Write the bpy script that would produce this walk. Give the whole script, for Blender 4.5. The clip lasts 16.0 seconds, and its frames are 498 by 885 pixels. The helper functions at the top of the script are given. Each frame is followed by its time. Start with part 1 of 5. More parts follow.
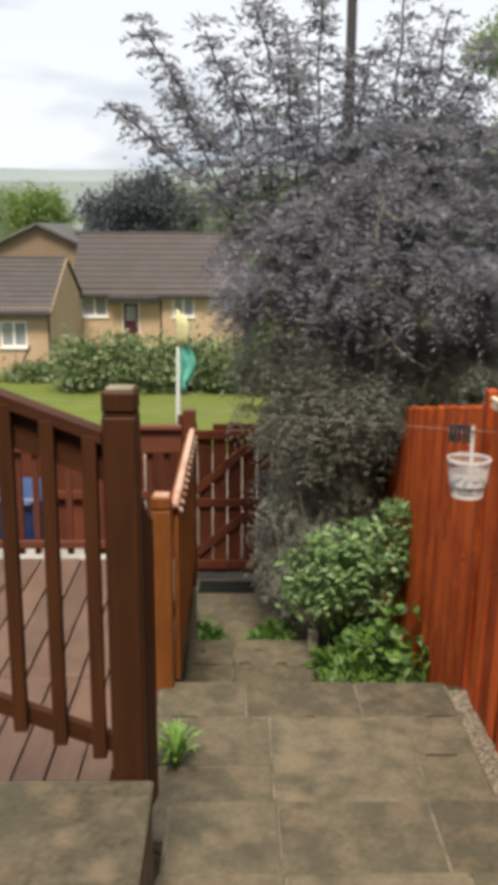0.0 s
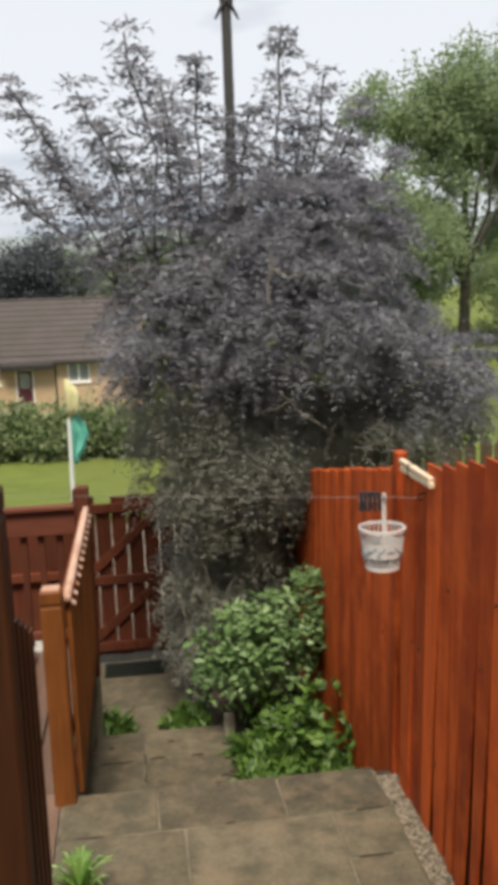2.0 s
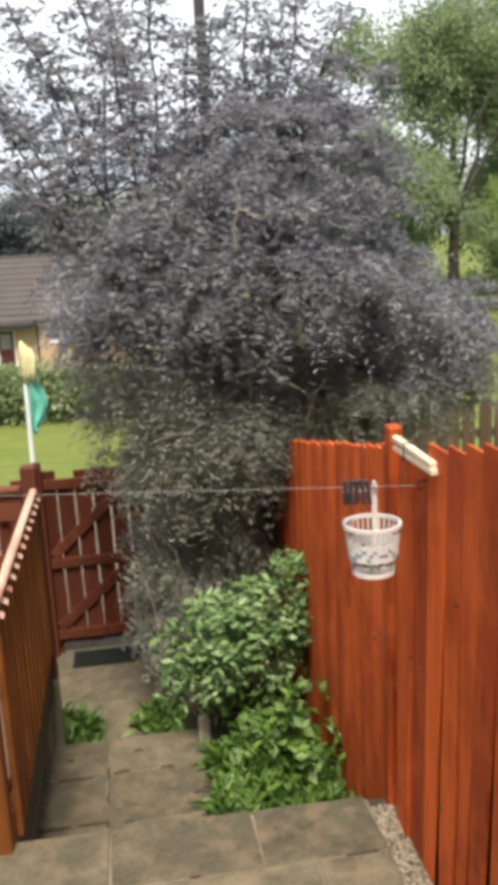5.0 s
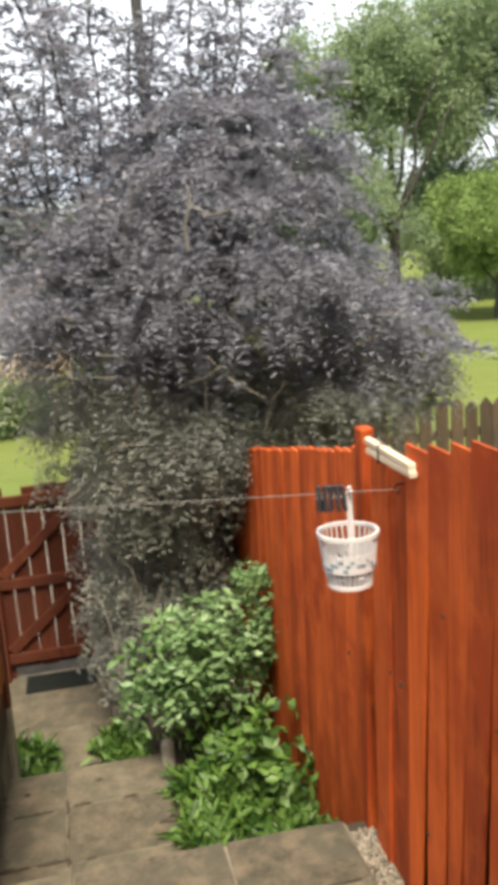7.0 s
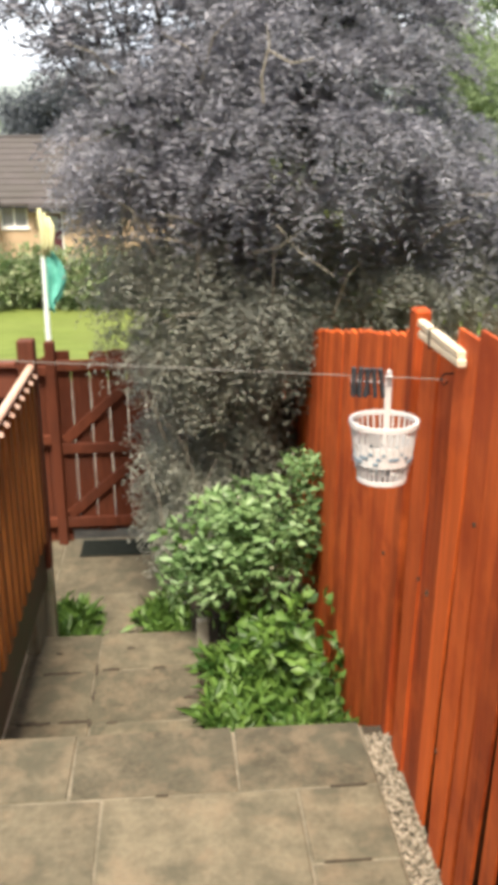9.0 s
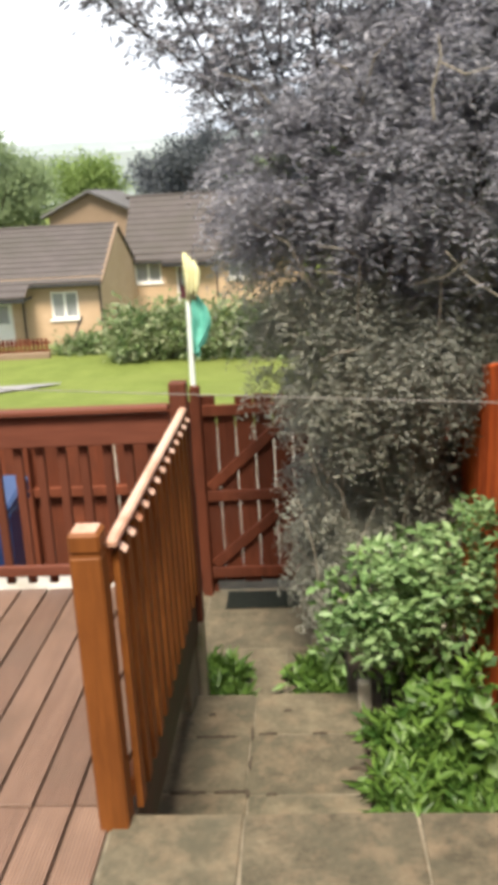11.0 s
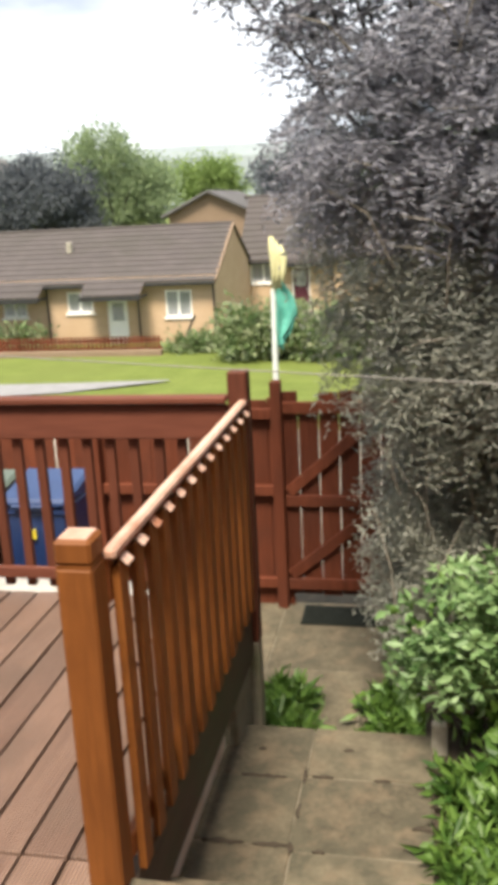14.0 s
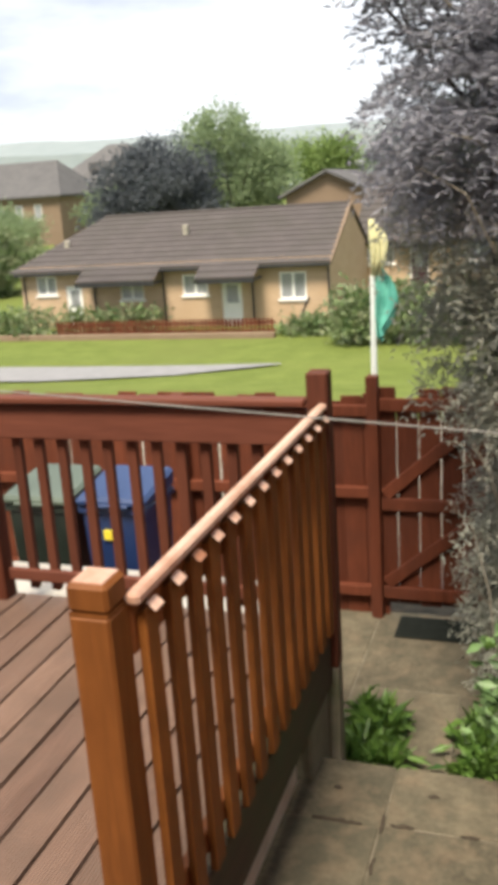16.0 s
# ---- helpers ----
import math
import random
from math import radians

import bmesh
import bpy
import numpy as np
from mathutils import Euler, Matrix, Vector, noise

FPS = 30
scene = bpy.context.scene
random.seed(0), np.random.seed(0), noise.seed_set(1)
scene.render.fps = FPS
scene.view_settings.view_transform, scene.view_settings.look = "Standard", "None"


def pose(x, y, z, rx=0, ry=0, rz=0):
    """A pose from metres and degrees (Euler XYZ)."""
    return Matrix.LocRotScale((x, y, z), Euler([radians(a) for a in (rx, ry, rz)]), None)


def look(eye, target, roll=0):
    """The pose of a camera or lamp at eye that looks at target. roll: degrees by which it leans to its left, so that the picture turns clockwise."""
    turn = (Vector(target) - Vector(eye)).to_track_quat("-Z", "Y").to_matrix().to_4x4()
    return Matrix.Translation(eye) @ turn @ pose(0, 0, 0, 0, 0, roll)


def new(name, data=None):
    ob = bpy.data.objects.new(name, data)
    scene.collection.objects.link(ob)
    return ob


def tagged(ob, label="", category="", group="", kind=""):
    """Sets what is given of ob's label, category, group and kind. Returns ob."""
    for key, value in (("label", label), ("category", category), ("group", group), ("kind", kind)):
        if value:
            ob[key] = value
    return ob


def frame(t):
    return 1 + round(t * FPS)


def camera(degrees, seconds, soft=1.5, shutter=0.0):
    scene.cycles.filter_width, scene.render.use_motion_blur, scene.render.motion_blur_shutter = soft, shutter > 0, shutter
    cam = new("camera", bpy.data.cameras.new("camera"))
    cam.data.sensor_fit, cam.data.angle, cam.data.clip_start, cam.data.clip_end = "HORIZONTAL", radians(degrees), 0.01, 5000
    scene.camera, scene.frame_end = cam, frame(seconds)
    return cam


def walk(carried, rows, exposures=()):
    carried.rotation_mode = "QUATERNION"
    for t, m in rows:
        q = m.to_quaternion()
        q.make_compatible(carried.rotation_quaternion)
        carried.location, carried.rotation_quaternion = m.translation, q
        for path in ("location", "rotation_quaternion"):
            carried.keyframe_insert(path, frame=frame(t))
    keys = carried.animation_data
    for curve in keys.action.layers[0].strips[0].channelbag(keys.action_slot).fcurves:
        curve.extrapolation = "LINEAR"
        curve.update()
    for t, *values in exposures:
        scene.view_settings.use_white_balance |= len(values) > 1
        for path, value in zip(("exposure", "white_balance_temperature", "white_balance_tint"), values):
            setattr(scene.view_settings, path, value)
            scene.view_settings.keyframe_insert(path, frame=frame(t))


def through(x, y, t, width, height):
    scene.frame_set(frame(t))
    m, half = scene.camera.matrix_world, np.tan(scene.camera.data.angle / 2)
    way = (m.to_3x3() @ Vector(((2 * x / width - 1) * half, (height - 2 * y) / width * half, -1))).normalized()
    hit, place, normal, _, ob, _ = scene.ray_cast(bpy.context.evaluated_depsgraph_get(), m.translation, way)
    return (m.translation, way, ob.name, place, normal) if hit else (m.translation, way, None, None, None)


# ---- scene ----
cam = camera(31.0, 16.0, soft=7.0)
PATH = [
    (0, (0.037, -0.493, 2.213), (0.063, 1.454, 1.758), 0.3),
    (0.5, (0.086, -0.458, 2.212), (0.135, 1.489, 1.756), -1.9),
    (1, (0.111, -0.409, 2.204), (0.165, 1.538, 1.752), -2.5),
    (1.5, (0.113, -0.295, 2.21), (0.281, 1.653, 1.786), -2.5),
    (2, (0.09, -0.162, 2.225), (0.332, 1.795, 1.892), -2.1),
    (2.5, (0.089, -0.044, 2.212), (0.442, 1.891, 1.847), -2.6),
    (3, (0.11, 0.039, 2.197), (0.463, 1.968, 1.805), -2.5),
    (3.5, (0.177, 0.169, 2.212), (0.511, 2.103, 1.828), -2.7),
    (3.7, (0.192, 0.218, 2.224), (0.511, 2.155, 1.84), -2.5),
    (5.8, (0.319, 0.659, 2.138), (0.558, 2.593, 1.687), -3.6),
    (6, (0.318, 0.672, 2.134), (0.605, 2.604, 1.701), -3.3),
    (6.5, (0.287, 0.709, 2.102), (0.683, 2.625, 1.685), -3.5),
    (7, (0.266, 0.735, 2.114), (0.639, 2.656, 1.701), -4.2),
    (7.5, (0.312, 0.728, 2.153), (0.731, 2.652, 1.805), -2.7),
    (8, (0.367, 0.773, 2.09), (0.836, 2.686, 1.742), -2.1),
    (8.5, (0.449, 0.858, 2.028), (0.676, 2.761, 1.455), -0.7),
    (9, (0.484, 0.932, 2.001), (0.63, 2.821, 1.36), -0.3),
    (9.5, (0.427, 1.034, 1.951), (0.534, 2.928, 1.319), -1.3),
    (10, (0.296, 1.083, 1.944), (0.282, 3.002, 1.382), -2.6),
    (10.2, (0.291, 1.098, 1.948), (0.252, 3.026, 1.417), -2.8),
    (12.3, (0.421, 1.441, 1.777), (0.189, 3.355, 1.246), -3.4),
    (12.5, (0.395, 1.461, 1.773), (0.207, 3.381, 1.246), -4.2),
    (13, (0.377, 1.549, 1.753), (0.285, 3.493, 1.295), -5.0),
    (13.5, (0.44, 1.648, 1.731), (0.22, 3.583, 1.274), -3.7),
    (14, (0.492, 1.727, 1.733), (0.109, 3.622, 1.223), -2.9),
    (14.5, (0.498, 1.856, 1.735), (0.136, 3.751, 1.208), -3.1),
    (15, (0.469, 1.991, 1.733), (0.096, 3.885, 1.209), -3.5),
    (15.5, (0.501, 2.064, 1.736), (-0.062, 3.914, 1.225), -4.6),
    (16, (0.556, 2.12, 1.734), (-0.075, 3.941, 1.198), -3.8),
]
walk(cam, [(t, look(eye, target, roll)) for t, eye, target, roll in PATH], exposures=((0, 0.87), (1.0, 0.98), (1.5, 1.08), (2.0, 0.73), (2.5, 0.84), (3.0, 0.98), (3.5, 1.08), (6, 1.34), (7, 1.44), (7.5, 1.22), (8, 1.05), (8.5, 1.38), (9, 1.69), (9.5, 1.82), (10, 1.72), (12.5, 1.48), (14.5, 1.45), (16, 1.24)))

# ---- world, sun, exposure ----
world = bpy.data.worlds.new("overcast_sky")
scene.world = world
world.use_nodes = True
wn, wl = world.node_tree.nodes, world.node_tree.links
wn.clear()
sky = wn.new("ShaderNodeTexSky")
sky.sky_type, sky.sun_disc = "NISHITA", False
sky.sun_elevation, sky.sun_rotation = radians(61), radians(-174)
wtc = wn.new("ShaderNodeTexCoord")
wmap = wn.new("ShaderNodeMapping")
wmap.inputs["Scale"].default_value = (1.0, 1.0, 3.4)
wnoise = wn.new("ShaderNodeTexNoise")
wnoise.inputs["Scale"].default_value, wnoise.inputs["Detail"].default_value = 2.3, 6
wramp = wn.new("ShaderNodeValToRGB")
wramp.color_ramp.elements[0].position, wramp.color_ramp.elements[0].color = 0.37, (2.3, 2.55, 3.1, 1)
wramp.color_ramp.elements[1].position, wramp.color_ramp.elements[1].color = 0.53, (5.5, 5.6, 5.8, 1)
wmix = wn.new("ShaderNodeMix")
wmix.data_type = "RGBA"
wmix.inputs["Factor"].default_value = 0.9
wbg = wn.new("ShaderNodeBackground")
wbg.inputs["Strength"].default_value = 0.1
wout = wn.new("ShaderNodeOutputWorld")
wl.new(wtc.outputs["Generated"], wmap.inputs["Vector"])
wl.new(wmap.outputs["Vector"], wnoise.inputs["Vector"])
wl.new(wnoise.outputs["Fac"], wramp.inputs["Fac"])
wl.new(sky.outputs["Color"], wmix.inputs["A"])
wl.new(wramp.outputs["Color"], wmix.inputs["B"])
wl.new(wmix.outputs["Result"], wbg.inputs["Color"])
wl.new(wbg.outputs["Background"], wout.inputs["Surface"])
sun_data = bpy.data.lights.new("sun", "SUN")
sun_data.energy, sun_data.angle, sun_data.color = 3.4, radians(16), (1.0, 0.89, 0.73)
sun = new("sun", sun_data)
sun.matrix_world = look((-0.55, -5.2, 9.5), (0, 0, 0))


# ---- materials ----
def mat(name, dark, light, rough=0.7, scale=(6, 6, 6), fine=40.0, bump=0.15, metal=0.0, island=0.0, stain=None, stain_scale=1.2, spec=0.4, groove=0.0, patch=None):
    """Two-scale noise between two colours, with an optional stain colour, bump and per-piece variation."""
    m = bpy.data.materials.new(name)
    m.use_nodes = True
    n, l = m.node_tree.nodes, m.node_tree.links
    b = n["Principled BSDF"]
    b.inputs["Roughness"].default_value, b.inputs["Metallic"].default_value = rough, metal
    b.inputs["Specular IOR Level"].default_value = spec
    tc, oi, ge = n.new("ShaderNodeTexCoord"), n.new("ShaderNodeObjectInfo"), n.new("ShaderNodeNewGeometry")
    add = n.new("ShaderNodeVectorMath")
    mul = n.new("ShaderNodeMath")
    mul.operation, mul.inputs[1].default_value = "MULTIPLY", 37.0
    l.new(oi.outputs["Random"], mul.inputs[0])
    l.new(tc.outputs["Object"], add.inputs[0])
    l.new(mul.outputs[0], add.inputs[1])
    mp = n.new("ShaderNodeMapping")
    mp.inputs["Scale"].default_value = scale
    l.new(add.outputs[0], mp.inputs["Vector"])
    n1 = n.new("ShaderNodeTexNoise")
    n1.inputs["Scale"].default_value, n1.inputs["Detail"].default_value, n1.inputs["Roughness"].default_value = 1.0, 5, 0.6
    l.new(mp.outputs[0], n1.inputs["Vector"])
    n2 = n.new("ShaderNodeTexNoise")
    n2.inputs["Scale"].default_value, n2.inputs["Detail"].default_value = fine / max(scale), 3
    l.new(mp.outputs[0], n2.inputs["Vector"])
    mixf = n.new("ShaderNodeMath")
    mixf.operation = "MULTIPLY_ADD"
    l.new(n2.outputs["Fac"], mixf.inputs[0])
    mixf.inputs[1].default_value = 0.5
    sc = n.new("ShaderNodeMath")
    sc.operation, sc.inputs[1].default_value = "MULTIPLY", 0.7
    l.new(n1.outputs["Fac"], sc.inputs[0])
    l.new(sc.outputs[0], mixf.inputs[2])
    fac = mixf.outputs[0]
    if island:
        rnd = n.new("ShaderNodeMath")
        rnd.operation = "MULTIPLY_ADD"
        s0 = n.new("ShaderNodeMath")
        s0.operation = "ADD"
        l.new(oi.outputs["Random"], s0.inputs[0])
        l.new(ge.outputs["Random Per Island"], s0.inputs[1])
        s1 = n.new("ShaderNodeMath")
        s1.operation = "FRACT"
        l.new(s0.outputs[0], s1.inputs[0])
        l.new(s1.outputs[0], rnd.inputs[0])
        rnd.inputs[1].default_value = island
        s2 = n.new("ShaderNodeMath")
        s2.operation, s2.inputs[1].default_value = "SUBTRACT", island * 0.5
        l.new(fac, s2.inputs[0])
        l.new(s2.outputs[0], rnd.inputs[2])
        fac = rnd.outputs[0]
    ramp = n.new("ShaderNodeValToRGB")
    ramp.color_ramp.elements[0].position, ramp.color_ramp.elements[0].color = 0.3, (*dark, 1)
    ramp.color_ramp.elements[1].position, ramp.color_ramp.elements[1].color = 0.85, (*light, 1)
    l.new(fac, ramp.inputs["Fac"])
    col = ramp.outputs["Color"]
    if stain:
        n3 = n.new("ShaderNodeTexNoise")
        n3.inputs["Scale"].default_value, n3.inputs["Detail"].default_value, n3.inputs["Roughness"].default_value = stain_scale, 6, 0.65
        l.new(add.outputs[0], n3.inputs["Vector"])
        r3 = n.new("ShaderNodeValToRGB")
        r3.color_ramp.elements[0].position, r3.color_ramp.elements[1].position = 0.46, 0.66
        l.new(n3.outputs["Fac"], r3.inputs["Fac"])
        mx = n.new("ShaderNodeMix")
        mx.data_type = "RGBA"
        l.new(r3.outputs["Color"], mx.inputs["Factor"])
        l.new(col, mx.inputs["A"])
        mx.inputs["B"].default_value = (*stain, 1)
        col = mx.outputs["Result"]
    if patch:
        n4 = n.new("ShaderNodeTexNoise")
        n4.inputs["Scale"].default_value, n4.inputs["Detail"].default_value, n4.inputs["Roughness"].default_value = stain_scale * 1.9, 4, 0.6
        mp4 = n.new("ShaderNodeMapping")
        mp4.inputs["Location"].default_value = (3.7, 8.1, 1.3)
        l.new(add.outputs[0], mp4.inputs["Vector"])
        l.new(mp4.outputs[0], n4.inputs["Vector"])
        r4 = n.new("ShaderNodeValToRGB")
        r4.color_ramp.elements[0].position, r4.color_ramp.elements[1].position = 0.50, 0.70
        r4.color_ramp.elements[1].color = (0.55, 0.55, 0.55, 1)
        l.new(n4.outputs["Fac"], r4.inputs["Fac"])
        m4 = n.new("ShaderNodeMix")
        m4.data_type = "RGBA"
        l.new(r4.outputs["Color"], m4.inputs["Factor"])
        l.new(col, m4.inputs["A"])
        m4.inputs["B"].default_value = (*patch, 1)
        col = m4.outputs["Result"]
    if groove:
        wd = n.new("ShaderNodeTexWave")
        wd.bands_direction = "X"
        wd.inputs["Scale"].default_value, wd.inputs["Distortion"].default_value = groove, 0.3
        l.new(tc.outputs["Object"], wd.inputs["Vector"])
        wr = n.new("ShaderNodeMapRange")
        wr.inputs["To Min"].default_value, wr.inputs["To Max"].default_value = 0.55, 1.1
        l.new(wd.outputs["Fac"], wr.inputs["Value"])
        wm = n.new("ShaderNodeVectorMath")
        wm.operation = "SCALE"
        l.new(col, wm.inputs[0])
        l.new(wr.outputs[0], wm.inputs["Scale"])
        col = wm.outputs[0]
    l.new(col, b.inputs["Base Color"])
    if bump:
        bp = n.new("ShaderNodeBump")
        bp.inputs["Strength"].default_value, bp.inputs["Distance"].default_value = bump, 0.01
        l.new(fac, bp.inputs["Height"])
        if groove:
            wv = n.new("ShaderNodeTexWave")
            wv.bands_direction = "X"
            wv.inputs["Scale"].default_value, wv.inputs["Distortion"].default_value = groove, 0.3
            l.new(tc.outputs["Object"], wv.inputs["Vector"])
            bg = n.new("ShaderNodeBump")
            bg.inputs["Strength"].default_value, bg.inputs["Distance"].default_value = 0.9, 0.007
            l.new(wv.outputs["Fac"], bg.inputs["Height"])
            l.new(bp.outputs[0], bg.inputs["Normal"])
            l.new(bg.outputs[0], b.inputs["Normal"])
        else:
            l.new(bp.outputs[0], b.inputs["Normal"])
    return m


def leaf_mat(name, dark, light, rough=0.45, third=None, through=0.28, vary=0.5, spec=0.5):
    """Leaves: colour by leaf and by bough, thin enough to let some light through."""
    m = mat(name, dark, light, rough, (3, 3, 3), 18, 0.0, island=vary, stain=third, stain_scale=2.2, spec=spec)
    n, l = m.node_tree.nodes, m.node_tree.links
    b = n["Principled BSDF"]
    tr = n.new("ShaderNodeBsdfTranslucent")
    ms = n.new("ShaderNodeMixShader")
    ms.inputs[0].default_value = through
    l.new(b.inputs["Base Color"].links[0].from_socket, tr.inputs["Color"])
    l.new(b.outputs[0], ms.inputs[1])
    l.new(tr.outputs[0], ms.inputs[2])
    l.new(ms.outputs[0], n["Material Output"].inputs["Surface"])
    return m


V = (14, 14, 1.3)  # grain along z
YG = (14, 1.3, 14)  # grain along y
XG = (1.3, 14, 14)  # grain along x
M_ORANGE = mat("orange_fence_stain", (0.20, 0.030, 0.006), (0.70, 0.132, 0.024), 0.74, (18, 18, 0.9), 70, 0.5, island=0.40, stain=(0.33, 0.048, 0.009), stain_scale=2.6, spec=0.22, patch=(0.64, 0.130, 0.026))
M_RED = mat("redbrown_fence_stain", (0.070, 0.018, 0.008), (0.148, 0.042, 0.020), 0.75, V, 60, 0.3, island=0.45, stain=(0.085, 0.026, 0.014), stain_scale=2.2, spec=0.2)
M_BROWN = mat("brown_rail_stain", (0.128, 0.042, 0.009), (0.262, 0.092, 0.020), 0.6, V, 60, 0.25, island=0.4, stain=(0.14, 0.046, 0.010), stain_scale=2.5, spec=0.25)
M_BROWN_Y = mat("brown_rail_stain_long", (0.120, 0.036, 0.009), (0.23, 0.074, 0.020), 0.6, YG, 60, 0.25, spec=0.25)
M_BROWN_X = mat("brown_rail_stain_cross", (0.120, 0.033, 0.009), (0.21, 0.062, 0.018), 0.6, XG, 60, 0.25, spec=0.25)
M_REDX = mat("redbrown_rail_stain", (0.080, 0.025, 0.015), (0.150, 0.050, 0.030), 0.7, XG, 60, 0.25, spec=0.2)
# brown stain with shade mixed into its colour: stair rail and fence gaps
M_SHADEBROWN = mat("shaded_brown_stain", (0.034, 0.012, 0.004), (0.076, 0.025, 0.008), 0.6, V, 60, 0.25, island=0.3, spec=0.25)
M_SHADEBROWN_X = mat("shaded_brown_stain_cross", (0.033, 0.011, 0.004), (0.070, 0.023, 0.008), 0.6, XG, 60, 0.25, spec=0.25)
M_WORN = mat("worn_handrail_top", (0.42, 0.26, 0.19), (0.62, 0.43, 0.34), 0.6, YG, 60, 0.2, stain=(0.30, 0.13, 0.07), stain_scale=3)
M_DARKBEAM = mat("weathered_dark_beam", (0.035, 0.026, 0.018), (0.09, 0.062, 0.04), 0.8, YG, 50, 0.3, stain=(0.05, 0.06, 0.03))
M_DECK = mat("grooved_decking", (0.160, 0.092, 0.064), (0.330, 0.208, 0.150), 0.45, (22, 1.6, 22), 70, 0.2, island=0.35, stain=(0.185, 0.118, 0.084), stain_scale=1.3, groove=28, spec=0.7)
M_SLAB = mat("sandstone_slab", (0.050, 0.044, 0.030), (0.155, 0.132, 0.090), 0.85, (9, 9, 9), 46, 0.8, island=0.36, stain=(0.066, 0.061, 0.042), stain_scale=4.2, spec=0.25, patch=(0.180, 0.136, 0.090))
M_MORTAR = mat("dirty_mortar", (0.10, 0.086, 0.060), (0.22, 0.188, 0.138), 0.95, (12, 12, 12), 90, 0.5, stain=(0.07, 0.064, 0.042), stain_scale=5)
M_CONC = mat("pale_concrete", (0.26, 0.24, 0.20), (0.42, 0.39, 0.33), 0.9, (4, 4, 4), 60, 0.35, stain=(0.20, 0.19, 0.14), stain_scale=2.5)
M_WALLCONC = mat("mossy_retaining_concrete", (0.13, 0.125, 0.09), (0.25, 0.235, 0.18), 0.92, (5, 5, 5), 60, 0.4, stain=(0.09, 0.10, 0.05), stain_scale=2)
M_PALE = mat("very_pale_concrete", (0.50, 0.46, 0.40), (0.68, 0.64, 0.57), 0.9, (4, 4, 4), 60, 0.3, stain=(0.42, 0.38, 0.31), stain_scale=3)
M_GRAVEL = mat("pale_gravel", (0.10, 0.085, 0.06), (0.34, 0.29, 0.225), 0.9, (9, 9, 9), 60, 0.2, island=1.0)
M_SOIL = mat("dark_soil", (0.022, 0.017, 0.011), (0.06, 0.045, 0.03), 0.95, (7, 7, 7), 60, 0.6)
M_GRASS = mat("lawn_grass", (0.072, 0.100, 0.020), (0.155, 0.190, 0.048), 0.9, (1.2, 1.2, 1.2), 14, 0.3, stain=(0.118, 0.140, 0.038), stain_scale=0.12, spec=0.1)
M_ROAD = mat("asphalt_path", (0.16, 0.16, 0.165), (0.25, 0.25, 0.255), 0.9, (2, 2, 2), 30, 0.2)
M_BRICK = mat("buff_brick", (0.36, 0.255, 0.165), (0.50, 0.365, 0.245), 0.9, (2.2, 2.2, 9), 40, 0.2, stain=(0.41, 0.29, 0.185), stain_scale=0.5)
M_BRICK2 = mat("weathered_brick", (0.165, 0.115, 0.078), (0.24, 0.172, 0.118), 0.9, (2.2, 2.2, 9), 40, 0.2, stain=(0.19, 0.135, 0.09), stain_scale=0.5)
M_REDDARK = mat("dark_redbrown_stain", (0.058, 0.018, 0.010), (0.118, 0.037, 0.020), 0.7, V, 60, 0.25, island=0.3, spec=0.2)
M_ROOF = mat("brown_concrete_tiles", (0.042, 0.036, 0.036), (0.084, 0.072, 0.070), 0.85, (1.4, 1.4, 1.4), 18, 0.2, island=0.35, stain=(0.062, 0.055, 0.05), stain_scale=0.5)
M_ROOF2 = mat("grey_slate_roof", (0.070, 0.068, 0.070), (0.125, 0.122, 0.122), 0.85, (1, 1, 1), 12, 0.1, island=0.3)
M_WHITE = mat("white_upvc", (0.72, 0.72, 0.70), (0.82, 0.82, 0.80), 0.4, (3, 3, 3), 30, 0.02)
M_GLASS = mat("window_glass", (0.17, 0.18, 0.19), (0.36, 0.37, 0.38), 0.08, (0.8, 0.8, 0.8), 3, 0.0, spec=0.9)
M_MAROON = mat("maroon_door_paint", (0.055, 0.012, 0.022), (0.085, 0.02, 0.035), 0.45, V, 40, 0.05)
M_BLACK = mat("black_gutter_plastic", (0.014, 0.014, 0.015), (0.03, 0.03, 0.032), 0.5, (6, 6, 6), 40, 0.05)
M_BINBLUE = mat("blue_bin_plastic", (0.008, 0.020, 0.072), (0.016, 0.036, 0.115), 0.4, (4, 4, 4), 60, 0.08)
M_BINLID = mat("blue_bin_lid", (0.012, 0.030, 0.095), (0.022, 0.048, 0.135), 0.35, (4, 4, 4), 60, 0.05)
M_BINGREEN = mat("dark_green_bin_plastic", (0.008, 0.013, 0.010), (0.016, 0.024, 0.018), 0.4, (4, 4, 4), 60, 0.08)
M_BINGLID = mat("grey_green_bin_lid", (0.050, 0.070, 0.052), (0.10, 0.128, 0.10), 0.35, (4, 4, 4), 60, 0.05)
M_YELLOW = mat("yellow_sticker", (0.62, 0.50, 0.02), (0.75, 0.62, 0.05), 0.5, (9, 9, 9), 40, 0.0)
M_MAT = mat("black_rubber_mat", (0.005, 0.007, 0.006), (0.017, 0.020, 0.017), 0.9, (20, 20, 20), 150, 0.5, spec=0.15)
M_BASKET = mat("white_basket_plastic", (0.46, 0.45, 0.45), (0.64, 0.62, 0.61), 0.35, (9, 9, 9), 60, 0.03)
M_PRINT = mat("faded_blue_print", (0.10, 0.16, 0.21), (0.22, 0.29, 0.35), 0.5, (20, 20, 20), 60, 0.0)
M_PEG = mat("dark_peg_plastic", (0.012, 0.013, 0.016), (0.035, 0.038, 0.045), 0.45, (9, 9, 9), 60, 0.0)
